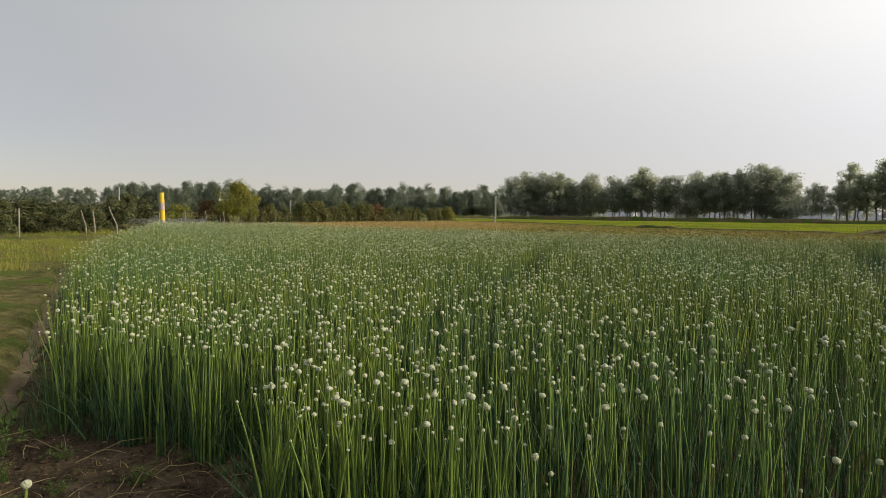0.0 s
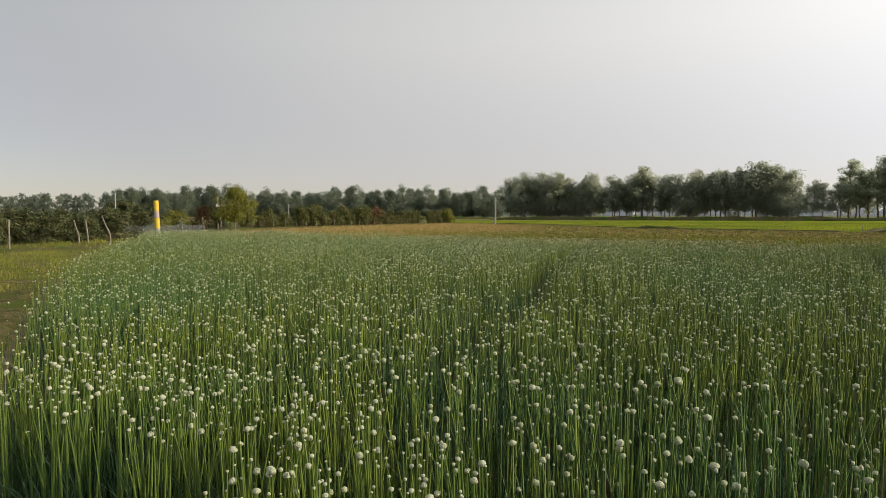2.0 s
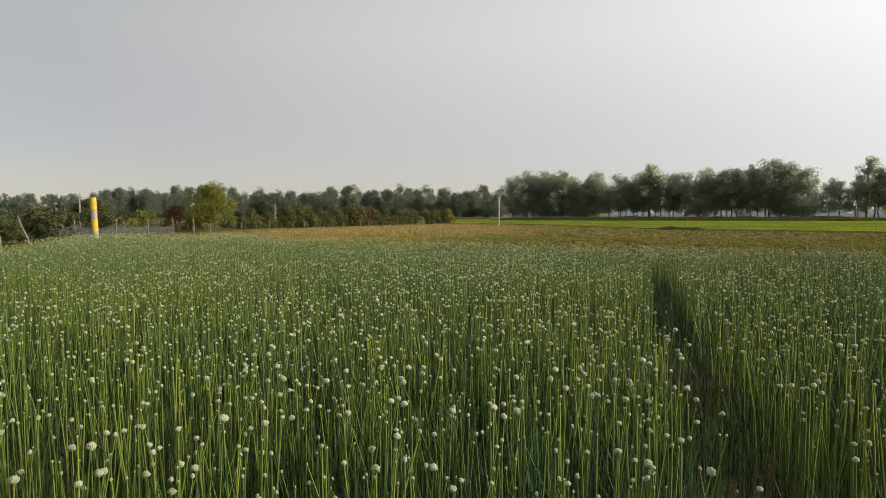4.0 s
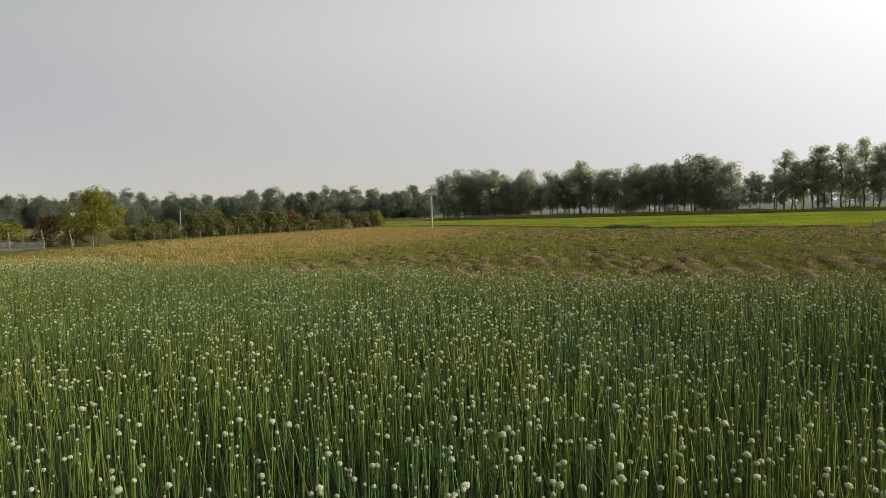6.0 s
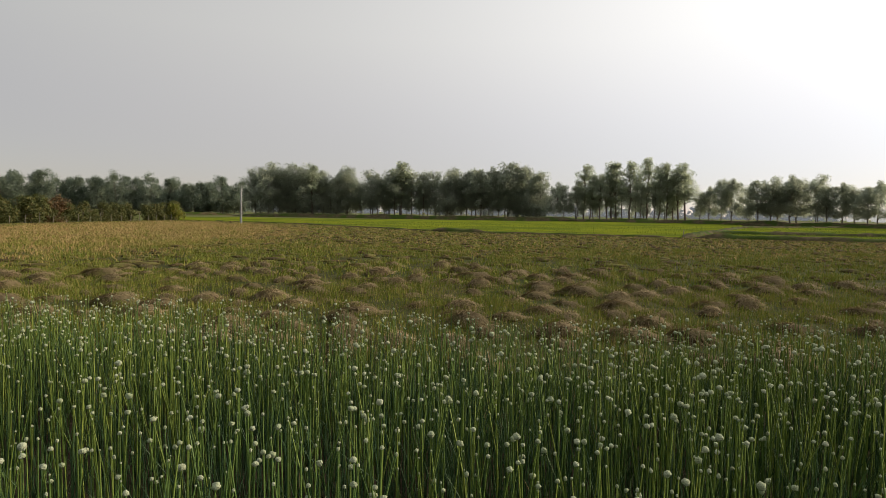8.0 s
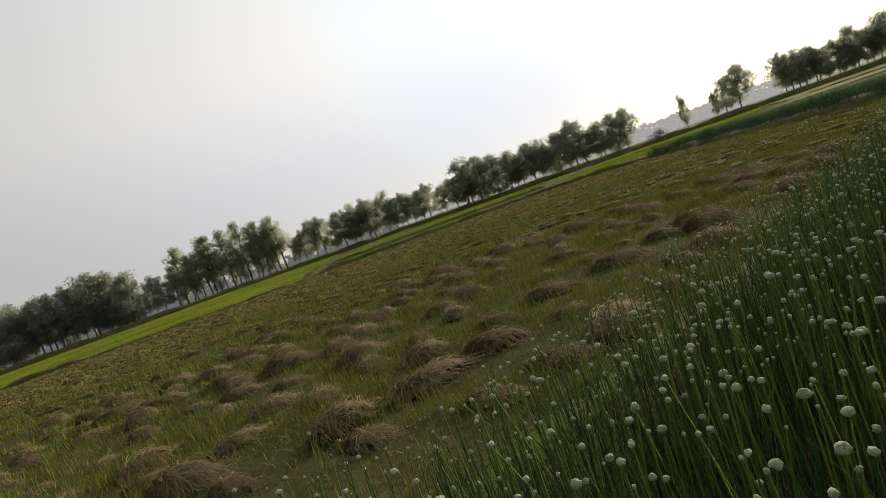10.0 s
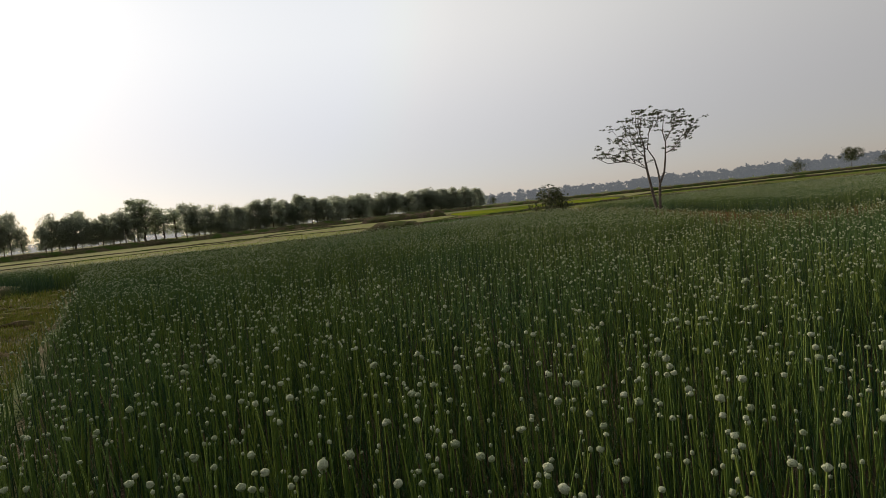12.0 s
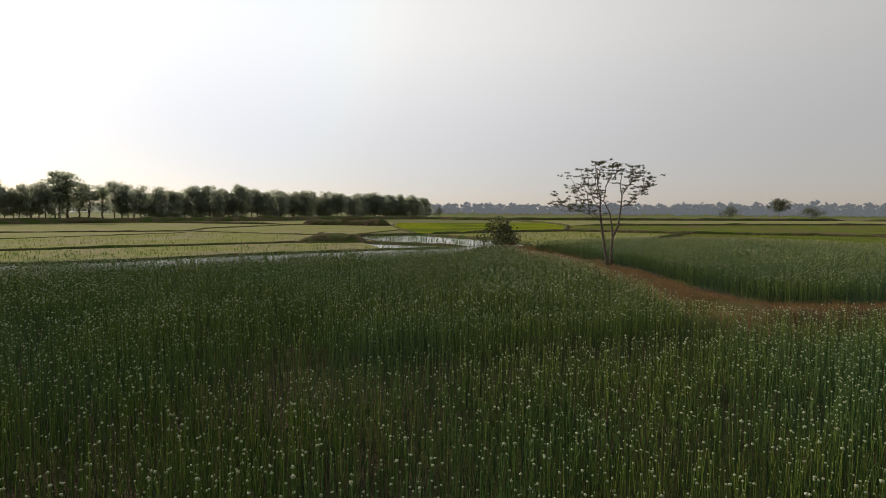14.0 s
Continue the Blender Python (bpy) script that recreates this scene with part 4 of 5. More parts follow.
EDGE = [(-6.3, 37.2), (3.5, 29.5), (13.3, 25.55), (18.0, 24.15)]
grass("stubble_grass", STUBBLE, 71, 400, 0.05, 0.19, M_GRASS, "thin yellow-green regrowth between the harvested rows", near=EDGE, reach=9, width=0.0065, even=0.75, base=on_rise)
grass("stubble_grass", STUBBLE, 72, 110, 0.07, 0.24, M_GRASS, "yellow-green grass over the harvested field", near=EDGE, reach=28, inner=9, width=0.014, lean=0.6, base=on_rise)
grass("stubble_grass", STUBBLE, 73, 24, 0.05, 0.17, M_GRASS, "yellow-green grass over the far stubble", near=EDGE, reach=120, inner=28, width=0.05, lean=1.3, even=0.75)
grass("straw_litter", STUBBLE, 86, 60, 0.05, 0.14, M_HAY, "loose dry straw strewn over the stubble", "straw", near=EDGE, reach=9, width=0.005, lean=1.6, even=0.7, base=on_rise)
grass("dry_grass", STUBBLE, 87, 20, 0.05, 0.17, M_DRYGRASS, "thin tan grass among the far stubble", near=EDGE, reach=95, inner=20, width=0.03, lean=1.2)
rough_ground("stubble_rise", RISE, 0.05, M_STUB,
             "uneven crumbled soil of the harvested beds", "soil", 0.2, 0.05, 2.2, 12)
grass("verge_grass", [(-27, 34.5), (-19.5, 37), (-20.8, 41), (-23, 47), (-27, 47)], 88, 60, 0.08, 0.35, M_GRASS, "rough yellowing grass round the fence posts", width=0.012, lean=0.5)
DRY = [(-24, 62), (-12, 48), (-3, 44), (8, 60), (15, 84), (15, 108), (0, 130), (-14, 104), (-24, 84)]
grass("dry_grass", DRY, 74, 60, 0.05, 0.22, M_DRYGRASS, "stand of dry orange-brown grass before the hedge", width=0.025, lean=0.9, fade=7.0)
grass("dry_grass", [(-20.5, 40.9), (-12.5, 41.9), (-5, 46), (-12, 54), (-23, 56)], 75, 46, 0.1, 0.4, M_DRYGRASS, "dry yellow grass at the field corner", width=0.014)
grass("dry_grass", [(20.0, -4.8), (15.9, -0.8), (13.2, 2.4), (11.0, 5.1), (9.4, 7.2), (8.2, 8.0), (6.2, 5.8), (4.4, 3.6), (5.6, 0.4), (8.1, 1.6), (9.8, 1.8), (12.1, -0.6), (17.6, -7.4)], 76, 420, 0.06, 0.26, M_RUSSET, "brown grass tufts along the path", width=0.006, base=on_path)
grass("dry_grass", [(19.0, -5.9), (19.8, -7.6), (27, -13.8), (33, -18.4), (33, -16.8), (26.4, -12.0)], 77, 120, 0.1, 0.4, M_RUSSET, "brown grass along the far path", width=0.01, base=on_path)
grass("verge_grass", VERGE, 78, 330, 0.02, 0.08, M_GRASS, "short worn grass on the verge", near=[(-3.5, 4.5), (-11, 16)], reach=3.2, width=0.003)
grass("verge_grass", VERGE, 79, 60, 0.02, 0.09, M_GRASS, "short worn grass on the verge", near=[(-3.5, 4.5), (-11, 16)], reach=14, inner=3.2, width=0.008)
grass("rice", LEFT_RICE, 80, 220, 0.07, 0.20, M_GRASS, "upright yellow-green rice blades", "rice", width=0.006, lean=0.2, even=0.7)
grass("seedlings", [(37.0, -19.6), (50.5, -20.4), (62.0, -26.0), (58.6, -36.4), (40.0, -30.0), (34.0, -24.0)], 81, 10, 0.12, 0.26, M_WEED, "rows of rice seedlings standing in water", "seedlings", width=0.03)
grass("seedlings", [(41, 15.6), (64, 29), (61, 14), (57, -1.6), (54, -11.4), (49, -17), (37, -18.8), (34, -9), (37, 7)], 82, 9, 0.12, 0.26, M_WEED, "thin rice seedlings in the flooded paddy", "seedlings", width=0.03)
grass("bank_grass", [(33.6, 20.2), (60, 33.8), (59.4, 35.4), (33.0, 21.2)], 83, 300, 0.5, 0.95, M_LEAF, "dark grass along the far bank", width=0.011)


# ---- harvested heaps ----
def heap_mesh(seed):
    """A low mound of cut onion tops: a lumpy body thatched with limp straws that lie down its flanks, and dried heads."""
    rng = np.random.default_rng(seed)
    v, t = ico(3)
    ax, ay, az = 0.40, 0.28, 0.155
    v = v * np.array([ax, ay, az])
    for i in range(len(v)):
        n1, n2 = noise.noise((v[i][0] * 4, v[i][1] * 4, seed)), noise.noise((v[i][0] * 13, v[i][1] * 13, v[i][2] * 13 + seed))
        v[i] = v[i] * (1 + 0.4 * n1 + 0.25 * n2)
    v[:, 2] = np.maximum(v[:, 2] + 0.02, -0.02)
    n, steps = 430, 4
    comb = rng.uniform(-0.5, 0.5)
    a, r = rng.uniform(0, 6.28, n), 0.85 * np.sqrt(rng.uniform(0, 1, n))
    px, py = np.cos(a) * r, np.sin(a) * r
    way = np.where(rng.uniform(0, 1, n) < 0.65, comb + rng.normal(0, 0.45, n) + np.where(px > 0, 0, math.pi), rng.uniform(0, 6.28, n))
    length, lift = rng.uniform(0.16, 0.42, n), rng.uniform(0.0, 0.035, n) + (rng.uniform(0, 1, n) < 0.12) * rng.uniform(0.02, 0.09, n)
    wide = rng.uniform(0.0022, 0.005, n)
    strip = np.zeros((n, steps, 2, 3))
    for k in range(steps):
        f = k / (steps - 1)
        x, y = px * ax + np.cos(way) * length * f, py * ay + np.sin(way) * length * f
        rr2 = (x / ax) ** 2 + (y / ay) ** 2
        z = np.where(rr2 < 1, 0.03 + az * np.sqrt(np.clip(1 - rr2, 0, 1)), 0.02) + lift * math.sin(2.2 * f + 0.4) + 0.012
        for q, sgn in enumerate((-1, 1)):
            w = wide * (1 - 0.5 * f) * sgn
            strip[:, k, q] = np.stack([x - np.sin(way) * w, y + np.cos(way) * w, z + w * 0.6], 1)
    tri = np.array([(2 * k + p, 2 * k + q, 2 * k + u) for k in range(steps - 1) for p, q, u in ((0, 1, 3), (0, 3, 2))])
    st = (tri[None] + (np.arange(n) * steps * 2)[:, None, None]).reshape(-1, 3)
    hv, ht = blobs(rng, strip[:60, -1, 0], rng.uniform(0.008, 0.017, 60), 0, 0.2)
    straw = joined([(strip.reshape(-1, 3), st), (hv, ht)])
    return fast_mesh("mound", v, t, [M_STRAW], smooth=True), fast_mesh("straws", straw[0], straw[1], [M_HAY])


protos = [heap_mesh(300 + i) for i in range(6)]
rng = np.random.default_rng(9)
hx, hy = scatter(rng, STUBBLE, 2.2)
order = np.argsort(np.hypot(hx - 3, hy - 27))
taken, far_parts, cells = [], [], {}
for i in order:
    p = (float(hx[i]), float(hy[i]))
    d = math.hypot(p[0] - 3, p[1] - 27)
    if line_distance(EDGE, np.array([p[0]]), np.array([p[1]]))[0] < 0.5 or (inside(DRY, np.array([p[0]]), np.array([p[1]]))[0] and line_distance(DRY + DRY[:1], np.array([p[0]]), np.array([p[1]]))[0] > 5) or d > 105:
        continue
    key = (int(p[0] // 1), int(p[1] // 1))
    if any(math.hypot(p[0] - q[0], p[1] - q[1]) < 0.84 for gx in (-1, 0, 1) for gy in (-1, 0, 1) for q in cells.get((key[0] + gx, key[1] + gy), ())):
        continue
    cells.setdefault(key, []).append(p)
    taken.append(p)
first = {}
for i, p in enumerate(taken):
    k = int(rng.integers(0, 6))
    s = rng.uniform(0.55, 1.15) if i < 260 else rng.uniform(0.5, 1.0)
    m = pose(p[0], p[1], float(on_rise(np.array([p[0]]), np.array([p[1]]))[0]) + 0.005, 0, 0, rng.uniform(0, 360)) @ Matrix.Diagonal((s * rng.uniform(0.9, 1.25 if i < 260 else 1.7), s * rng.uniform(0.8, 1.1), s * rng.uniform(0.6, 1.05) * (1.0 if i < 260 else 0.72), 1))
    if i < 260:
        if k not in first:
            ob = part("straw_mound", protos[k][0], M_STRAW)
            part("loose_straw", protos[k][1], M_HAY, ob)
            tagged(ob, "low brown heap of cut onion tops drying on the stubble", "heap", "harvest heaps")
            ob.matrix_basis = m
            first[k] = ob
        else:
            ob = copy_thing(first[k], m)
            ob.matrix_basis = m
    else:
        far_parts.append((k, np.array(m)))
base_v = []
for k in range(6):
    rngk = np.random.default_rng(400 + k)
    v, t = ico(2)
    v = v * np.array([0.40, 0.27, 0.15]) * (1 + rngk.normal(0, 0.16, (len(v), 1)))
    v[:, 2] = np.maximum(v[:, 2] + 0.06, -0.02)
    base_v.append((np.c_[v, np.ones(len(v))], t))
v, t = joined([((base_v[k][0] @ m.T)[:, :3], base_v[k][1]) for k, m in far_parts])
tagged(part("onion_heaps", fast_mesh("onion_heaps", v, t, [M_STRAW], smooth=True), M_STRAW), "many brown heaps of cut onion tops across the far stubble", "heaps", kind="stuff")


# ---- orchard, hedge and single trees ----
MANGO = [make_tree(60 + i, 3.0, 4.2, 0.12, 2400, 40, 0.25, M_MANGO, "low bushy mango tree with long dark leaves", 3, 0.8, "mango tree", "mango_tree", 0.15, 0.17) for i in range(3)]
G = "mango trees of the orchard"
rnd2 = random.Random(5)
for i in range(9):
    plant(MANGO[i % 3], -27.5 - 1.5 * (i % 2) - 1.6 * rnd2.random() - (8 if i > 5 else 0), 33.5 + 1.9 * (i % 6) + rnd2.random(), rnd2.uniform(0.66, 0.86), rnd2.uniform(0, 360), 1.05, 0, G)
for x, y, s in ((-26.0, 43.6, 1.0), (-25.6, 46.6, 1.05), (-28.4, 48.2, 1.1), (-46.2, 86.0, 2.0), (-36, 38, 1.0), (-41, 44, 1.0), (-40, 33, 1.05), (-46, 36, 1.0), (-35, 55, 1.0), (-41, 54, 1.1), (-48, 50, 1.1), (-36.5, 71, 1.35), (-39, 68, 1.2), (-31, 82, 1.1), (-42, 76, 1.1), (-52, 62, 1.2), (-56, 52, 1.2)):
    plant(MANGO[rnd2.randrange(3)], x, y, s * rnd2.uniform(0.62, 0.8), rnd2.uniform(0, 360), 1.1, 0, G)
HEDGE = [make_tree(66 + i, 3.0, 3.2, 0.08, 2400, 26, 0.13, M_HEDGE, "rounded olive-green leafy bush in the field hedge", 3, 0.7, "bush", "bush", 0.2) for i in range(3)]
for i in range(22):
    f = i / 21
    plant(HEDGE[i % 3], -27.5 + 27 * f + rnd2.uniform(-1, 1), 88 + 46 * f ** 0.9 + rnd2.uniform(-1.5, 1.5), rnd2.choice((0.62, 0.8, 0.95, 1.2)), rnd2.uniform(0, 360), rnd2.uniform(0.85, 1.2), 0, "bushes of the hedge")
for i in range(10):
    plant(HEDGE[i % 3], -31 + 22 * i / 9 + rnd2.uniform(-1, 1), 94 + 34 * i / 9, rnd2.uniform(0.5, 0.7), rnd2.uniform(0, 360), 1.5, 0, "bushes of the hedge")
yellow_tree = make_tree(81, 5.9, 5.6, 0.28, 9000, 60, 0.12, M_YELLOW, "broad tree with yellowing green leaves at the hedge", 2, 0.95, clump_r=0.16)
plant(yellow_tree, -27.2, 77.6, 1.0, 40, 1.0)
plant(make_tree(82, 2.6, 3.2, 0.08, 1500, 26, 0.13, M_RUST, "rusty brown leafy bush beside the yellow tree", 3, 0.75, "bush", "bush"), -31.2, 77.0, 1.2, 0, 1.0)
plant(make_tree(86, 3.6, 3.4, 0.1, 1800, 28, 0.14, M_RUST, "reddish brown bush beside the tallest mango", 3, 0.75, "bush", "bush"), -48.6, 86.5, 1.0, 0, 1.0)
plant(make_tree(87, 2.8, 3.0, 0.08, 1700, 26, 0.13, M_RUST, "orange-brown leafy bush in the hedge", 3, 0.75, "bush", "bush"), -13.6, 112.5, 1.25, 0, 1.0)
plant(make_tree(83, 2.4, 3.0, 0.08, 1300, 26, 0.13, M_YELLOW, "small bush with yellow-green leaves by the net", 3, 0.75, "bush", "bush"), -34.0, 76.0, 1.1, 0, 1.0)
plant(make_tree(84, 2.6, 2.4, 0.1, 1200, 24, 0.14, M_YELLOW, "pale yellow-green bush at the hedge end", 2, 0.75, "bush", "bush"), 0.5, 131, 1.15, 0, 1.0)
plant(make_tree(85, 2.0, 2.6, 0.06, 2200, 36, 0.09, M_MANGO, "round dark green shrub where the path meets the paddies", 4, 0.75, "shrub", "shrub"), 32.6, -16.4, 1.3, 0, 1.0, 0.1)


def post(x, y, h, lean, turn, r=0.052, label="weathered grey wooden fence post, leaning", group="fence posts"):
    rr = random.Random(int(x * 31 + y * 17))
    pts = [(0, 0, -0.1), (0.02, 0, h * 0.35), (lean * h * 0.6, 0.01, h * 0.7), (lean * h, 0, h)]
    v, t = tube_arrays(pts, [r * 1.05, r, r * rr.uniform(0.85, 1.0), r * 0.8], 7)
    ob = part("fence_post", fast_mesh("fence_post", v, t, [M_POST]), M_POST)
    ob.matrix_basis = pose(x, y, 0, 0, 0, turn)
    return tagged(ob, label, "post", group)


for x, y, h, lean, turn in ((-24.8, 34.6, 1.7, 0.02, 0), (-25.0, 41.4, 1.6, 0.2, 180), (-23.9, 40.6, 1.6, 0.08, 180), (-22.4, 40.6, 1.9, 0.3, 175), (-26.5, 48.5, 1.6, -0.1, 0),
                            (-37.8, 62.4, 1.5, 0.06, 0), (-35.0, 65.0, 1.5, 0.1, 180), (-32.6, 67.6, 1.5, 0.05, 0), (-30.6, 70.0, 1.6, 0.05, 180), (-28.9, 72.0, 1.7, 0.12, 180), (-27.3, 73.4, 1.6, 0.1, 180), (-26.4, 75.4, 1.5, 0.04, 0)):
    post(x, y, h, lean, turn)
for i in range(26):
    f = i / 25
    post(-26 + 27 * f, 84.5 + 47.5 * f ** 0.92, rnd2.uniform(0.8, 1.3), rnd2.uniform(-0.08, 0.12), 0, 0.04, "thin pale post of the hedge fence", "hedge posts")
post(44.6, 65.3, 0.85, 0.1, 0, 0.04, "thin dark stick standing at the paddy corner", "")


def net(a, b, sag, top):
    """A length of netting hung between two posts, sagging in the middle."""
    n, k = 14, 6
    verts, tris = [], []
    for i in range(n + 1):
        f = i / n
        hi = top - sag * 4 * f * (1 - f)
        for j in range(k + 1):
            wave = 0.05 * math.sin(9 * f + 2.1 * j)
            verts.append((a[0] + (b[0] - a[0]) * f + wave, a[1] + (b[1] - a[1]) * f - wave, 0.03 + hi * j / k))
    for i in range(n):
        for j in range(k):
            q = i * (k + 1) + j
            tris += [(q, q + k + 1, q + k + 2), (q, q + k + 2, q + 1)]
    ob = part("fence_net", fast_mesh("fence_net", np.array(verts), np.array(tris), [M_NET], smooth=True), M_NET)
    return tagged(ob, "sagging grey fishing net strung between fence posts", "net", "nets of the fence")


for a, b, sag, top in (((-44, 56), (-37.8, 62.4), 0.3, 1.0), ((-37.8, 62.4), (-35.0, 65.0), 0.4, 1.05), ((-35.0, 65.0), (-32.6, 67.6), 0.45, 1.1), ((-32.6, 67.6), (-30.6, 70.0), 0.4, 1.05), ((-30.6, 70.0), (-28.9, 72.0), 0.3, 0.95)):
    net(a, b, sag, top)


def pillar(x, y, h, r):
    """A round concrete pillar painted yellow, with a bare patch half way and a grey foot."""
    root = new("yellow_pillar")
    tagged(root, "worn yellow-painted concrete pillar with a bare mauve patch", "pillar")
    root.matrix_basis = pose(x, y, 0, 0, -1.6, 20)

    def ring(name, z0, z1, rad, mat, label):
        bm = bmesh.new()
        bmesh.ops.create_cone(bm, cap_ends=True, segments=28, radius1=rad * 1.02, radius2=rad, depth=z1 - z0)
        bmesh.ops.bevel(bm, geom=[e for e in bm.edges if abs(e.verts[0].co.z - e.verts[1].co.z) < 1e-4], offset=0.012, segments=2, affect="EDGES")
        bmesh.ops.translate(bm, verts=bm.verts, vec=(0, 0, (z0 + z1) / 2))
        part(name, bm, mat, root, label, smooth=False)

    ring("foot", -0.05, 0.95, r * 1.03, M_CONCRETE, "bare grey concrete foot")
    ring("lower_band", 0.95, 1.72, r * 1.01, M_YPAINT, "yellow paint")
    ring("bare_band", 1.72, 2.22, r * 0.99, M_MAUVE, "flaked mauve-grey band")
    ring("upper_band", 2.22, h, r * 1.0, M_YPAINT, "yellow paint")


pillar(-21.3, 44.9, 3.0, 0.175)


def pole(x, y, h, r, label, lamp=False, arm=True):
    root = new("utility_pole")
    tagged(root, label, "pole", "utility poles")
    root.matrix_basis = pose(x, y, 0, 0, 0.6, 30)
    v, t = tube_arrays([(0, 0, -0.1), (0, 0, h * 0.5), (0, 0, h)], [r * 1.25, r, r * 0.75], 8)
    part("shaft", fast_mesh("shaft", v, t, [M_CONCRETE]), M_CONCRETE, root)
    if arm:
        bm = bmesh.new()
        bmesh.ops.create_cube(bm, size=1.0, matrix=Matrix.Translation((0, 0, h * 0.95)) @ Matrix.Diagonal((0.6, 0.06, 0.06, 1)))
        part("crossarm", bm, M_CONCRETE, root)
    if lamp:
        bm = bmesh.new()
        bmesh.ops.create_cube(bm, size=1.0, matrix=Matrix.Translation((0, -0.12, h * 0.72)) @ Matrix.Diagonal((0.45, 0.2, 0.4, 1)))
        bmesh.ops.bevel(bm, geom=list(bm.edges), offset=0.03, segments=2, affect="EDGES")
        part("box", bm, M_WHITE, root, "small white box on the pole")


pole(9.0, 111.5, 5.0, 0.13, "slim pale concrete pole standing in the fields")
pole(-30.3, 80.0, 4.3, 0.07, "thin grey pole with a white box behind the net", lamp=True, arm=False)
pole(-45.0, 82.0, 4.8, 0.08, "thin grey pole behind the orchard", arm=False)
pole(-27.0, 103.0, 3.7, 0.07, "thin grey pole in the hedge", arm=False)


# ---- the lone tree on the path ----
def lone_tree():
    rng = np.random.default_rng(77)
    root = new("lone_tree")
    tagged(root, "slender forked tree with bare limbs and sparse leaf sprays", "tree")
    root.matrix_basis = pose(18.2, -5.2, 0.32, 0, 0, 219) @ Matrix.Diagonal((1.0, 1.0, 0.97, 1))
    stems = [([(-0.07, 0.0), (-0.29, 1.33), (-0.43, 2.4), (-0.55, 3.14), (-0.53, 3.9), (-0.7, 4.6), (-0.8, 5.5)], 0.075, 0.0),
             ([(0.06, 0.0), (0.1, 0.9), (0.16, 1.65), (0.46, 2.3), (0.6, 3.1), (0.67, 4.0), (0.56, 4.6), (0.67, 5.5)], 0.075, 0.15),
             ([(0.16, 1.6), (0.09, 2.4), (-0.07, 3.1), (-0.4, 3.7), (-0.29, 4.5), (-0.13, 5.2)], 0.05, -0.2)]
    limbs = [[(-0.5, 2.6), (-1.08, 3.0), (-1.7, 3.2), (-2.25, 3.56), (-2.8, 4.04)], [(-1.08, 3.0), (-1.4, 3.5), (-1.65, 4.1), (-2.2, 4.5)],
             [(-0.56, 3.3), (-1.2, 3.8), (-1.7, 4.7), (-1.9, 5.2)], [(-0.53, 3.9), (-1.08, 4.36), (-1.35, 4.95), (-1.5, 5.5)], [(-0.7, 4.6), (-0.66, 5.2), (-0.55, 5.8)],
             [(-0.29, 4.5), (0.09, 5.05), (0.2, 5.7)], [(0.64, 3.4), (1.15, 3.56), (1.68, 4.04), (2.2, 4.36), (2.55, 4.6)], [(1.68, 4.04), (1.9, 4.6), (2.0, 5.0)],
             [(0.66, 4.1), (1.04, 4.6), (1.5, 4.95), (1.85, 5.2)], [(1.04, 4.6), (1.15, 5.3), (1.35, 5.5)], [(-1.5, 3.15), (-2.5, 3.14), (-2.9, 3.4), (-3.15, 3.6)],
             [(-0.4, 3.7), (-1.0, 4.1), (-1.5, 4.5)], [(0.1, 4.9), (0.4, 5.3), (0.5, 5.7)]]
    wood, tips = [], []
    for pts, r, off in stems:
        way = [(u, off * z / 5 + rng.normal(0, 0.03), z) for u, z in pts]
        wood.append(tube_arrays(way, [r * (1.15 - 0.95 * i / (len(way) - 1)) for i in range(len(way))], 8))
        tips.append(way[-1])
    part("trunk", fast_mesh("trunk", *joined(wood), [M_BARK], smooth=True), M_BARK, root)
    for pts in limbs:
        for side in (1, -1):
            twigs = []
            s = rng.uniform(0.25, 0.9) * side
            squeeze = 1.0 if side == 1 else rng.uniform(0.55, 0.85)
            base = Vector((pts[0][0], 0, pts[0][1]))
            way = [tuple(base)] + [(base.x + (u - base.x) * squeeze, s * math.hypot(u - base.x, z - base.z) * 0.9, base.z + (z - base.z) * (1 if side == 1 else 1.06)) for u, z in pts[1:]]
            twigs.append(tube_arrays(way, [0.026 - 0.02 * i / (len(way) - 1) for i in range(len(way))], 5))
            for k in range(1, len(way)):
                for _ in range(4):
                    a = Vector(way[k - 1]).lerp(Vector(way[k]), rng.uniform(0.3, 1))
                    d = Vector((rng.normal(0, 0.26), rng.normal(0, 0.3), abs(rng.normal(0.14, 0.12))))
                    twigs.append(tube_arrays([tuple(a), tuple(a + d * 0.55 + Vector((0, 0, 0.05))), tuple(a + d)], [0.009, 0.007, 0.004], 4))
                    tips.append(tuple(a + d))
            tips.append(way[-1])
            part("limb", fast_mesh("limb", *joined(twigs), [M_BARK], smooth=True), M_BARK, root)
    tips = [t for t in tips if t[2] > 3.0]
    v, t = leaf_clumps(rng, tips, rng.uniform(0.06, 0.24, len(tips)), 13, 0.065, 0.3, loose=0.4)
    part("leaves", fast_mesh("leaves", v, t, [M_MANGO]), M_MANGO, root)
    v, t = leaf_clumps(rng, [(0, 0, 0.1), (0.1, 0.1, 0.2), (-0.15, 0, 0.1)], [0.3, 0.25, 0.25], 60, 0.08, 0.8)
    tagged(part("basal_shoots", fast_mesh("basal_shoots", v, t, [M_MANGO]), M_MANGO, root), "dark leafy shoots at the foot")


lone_tree()


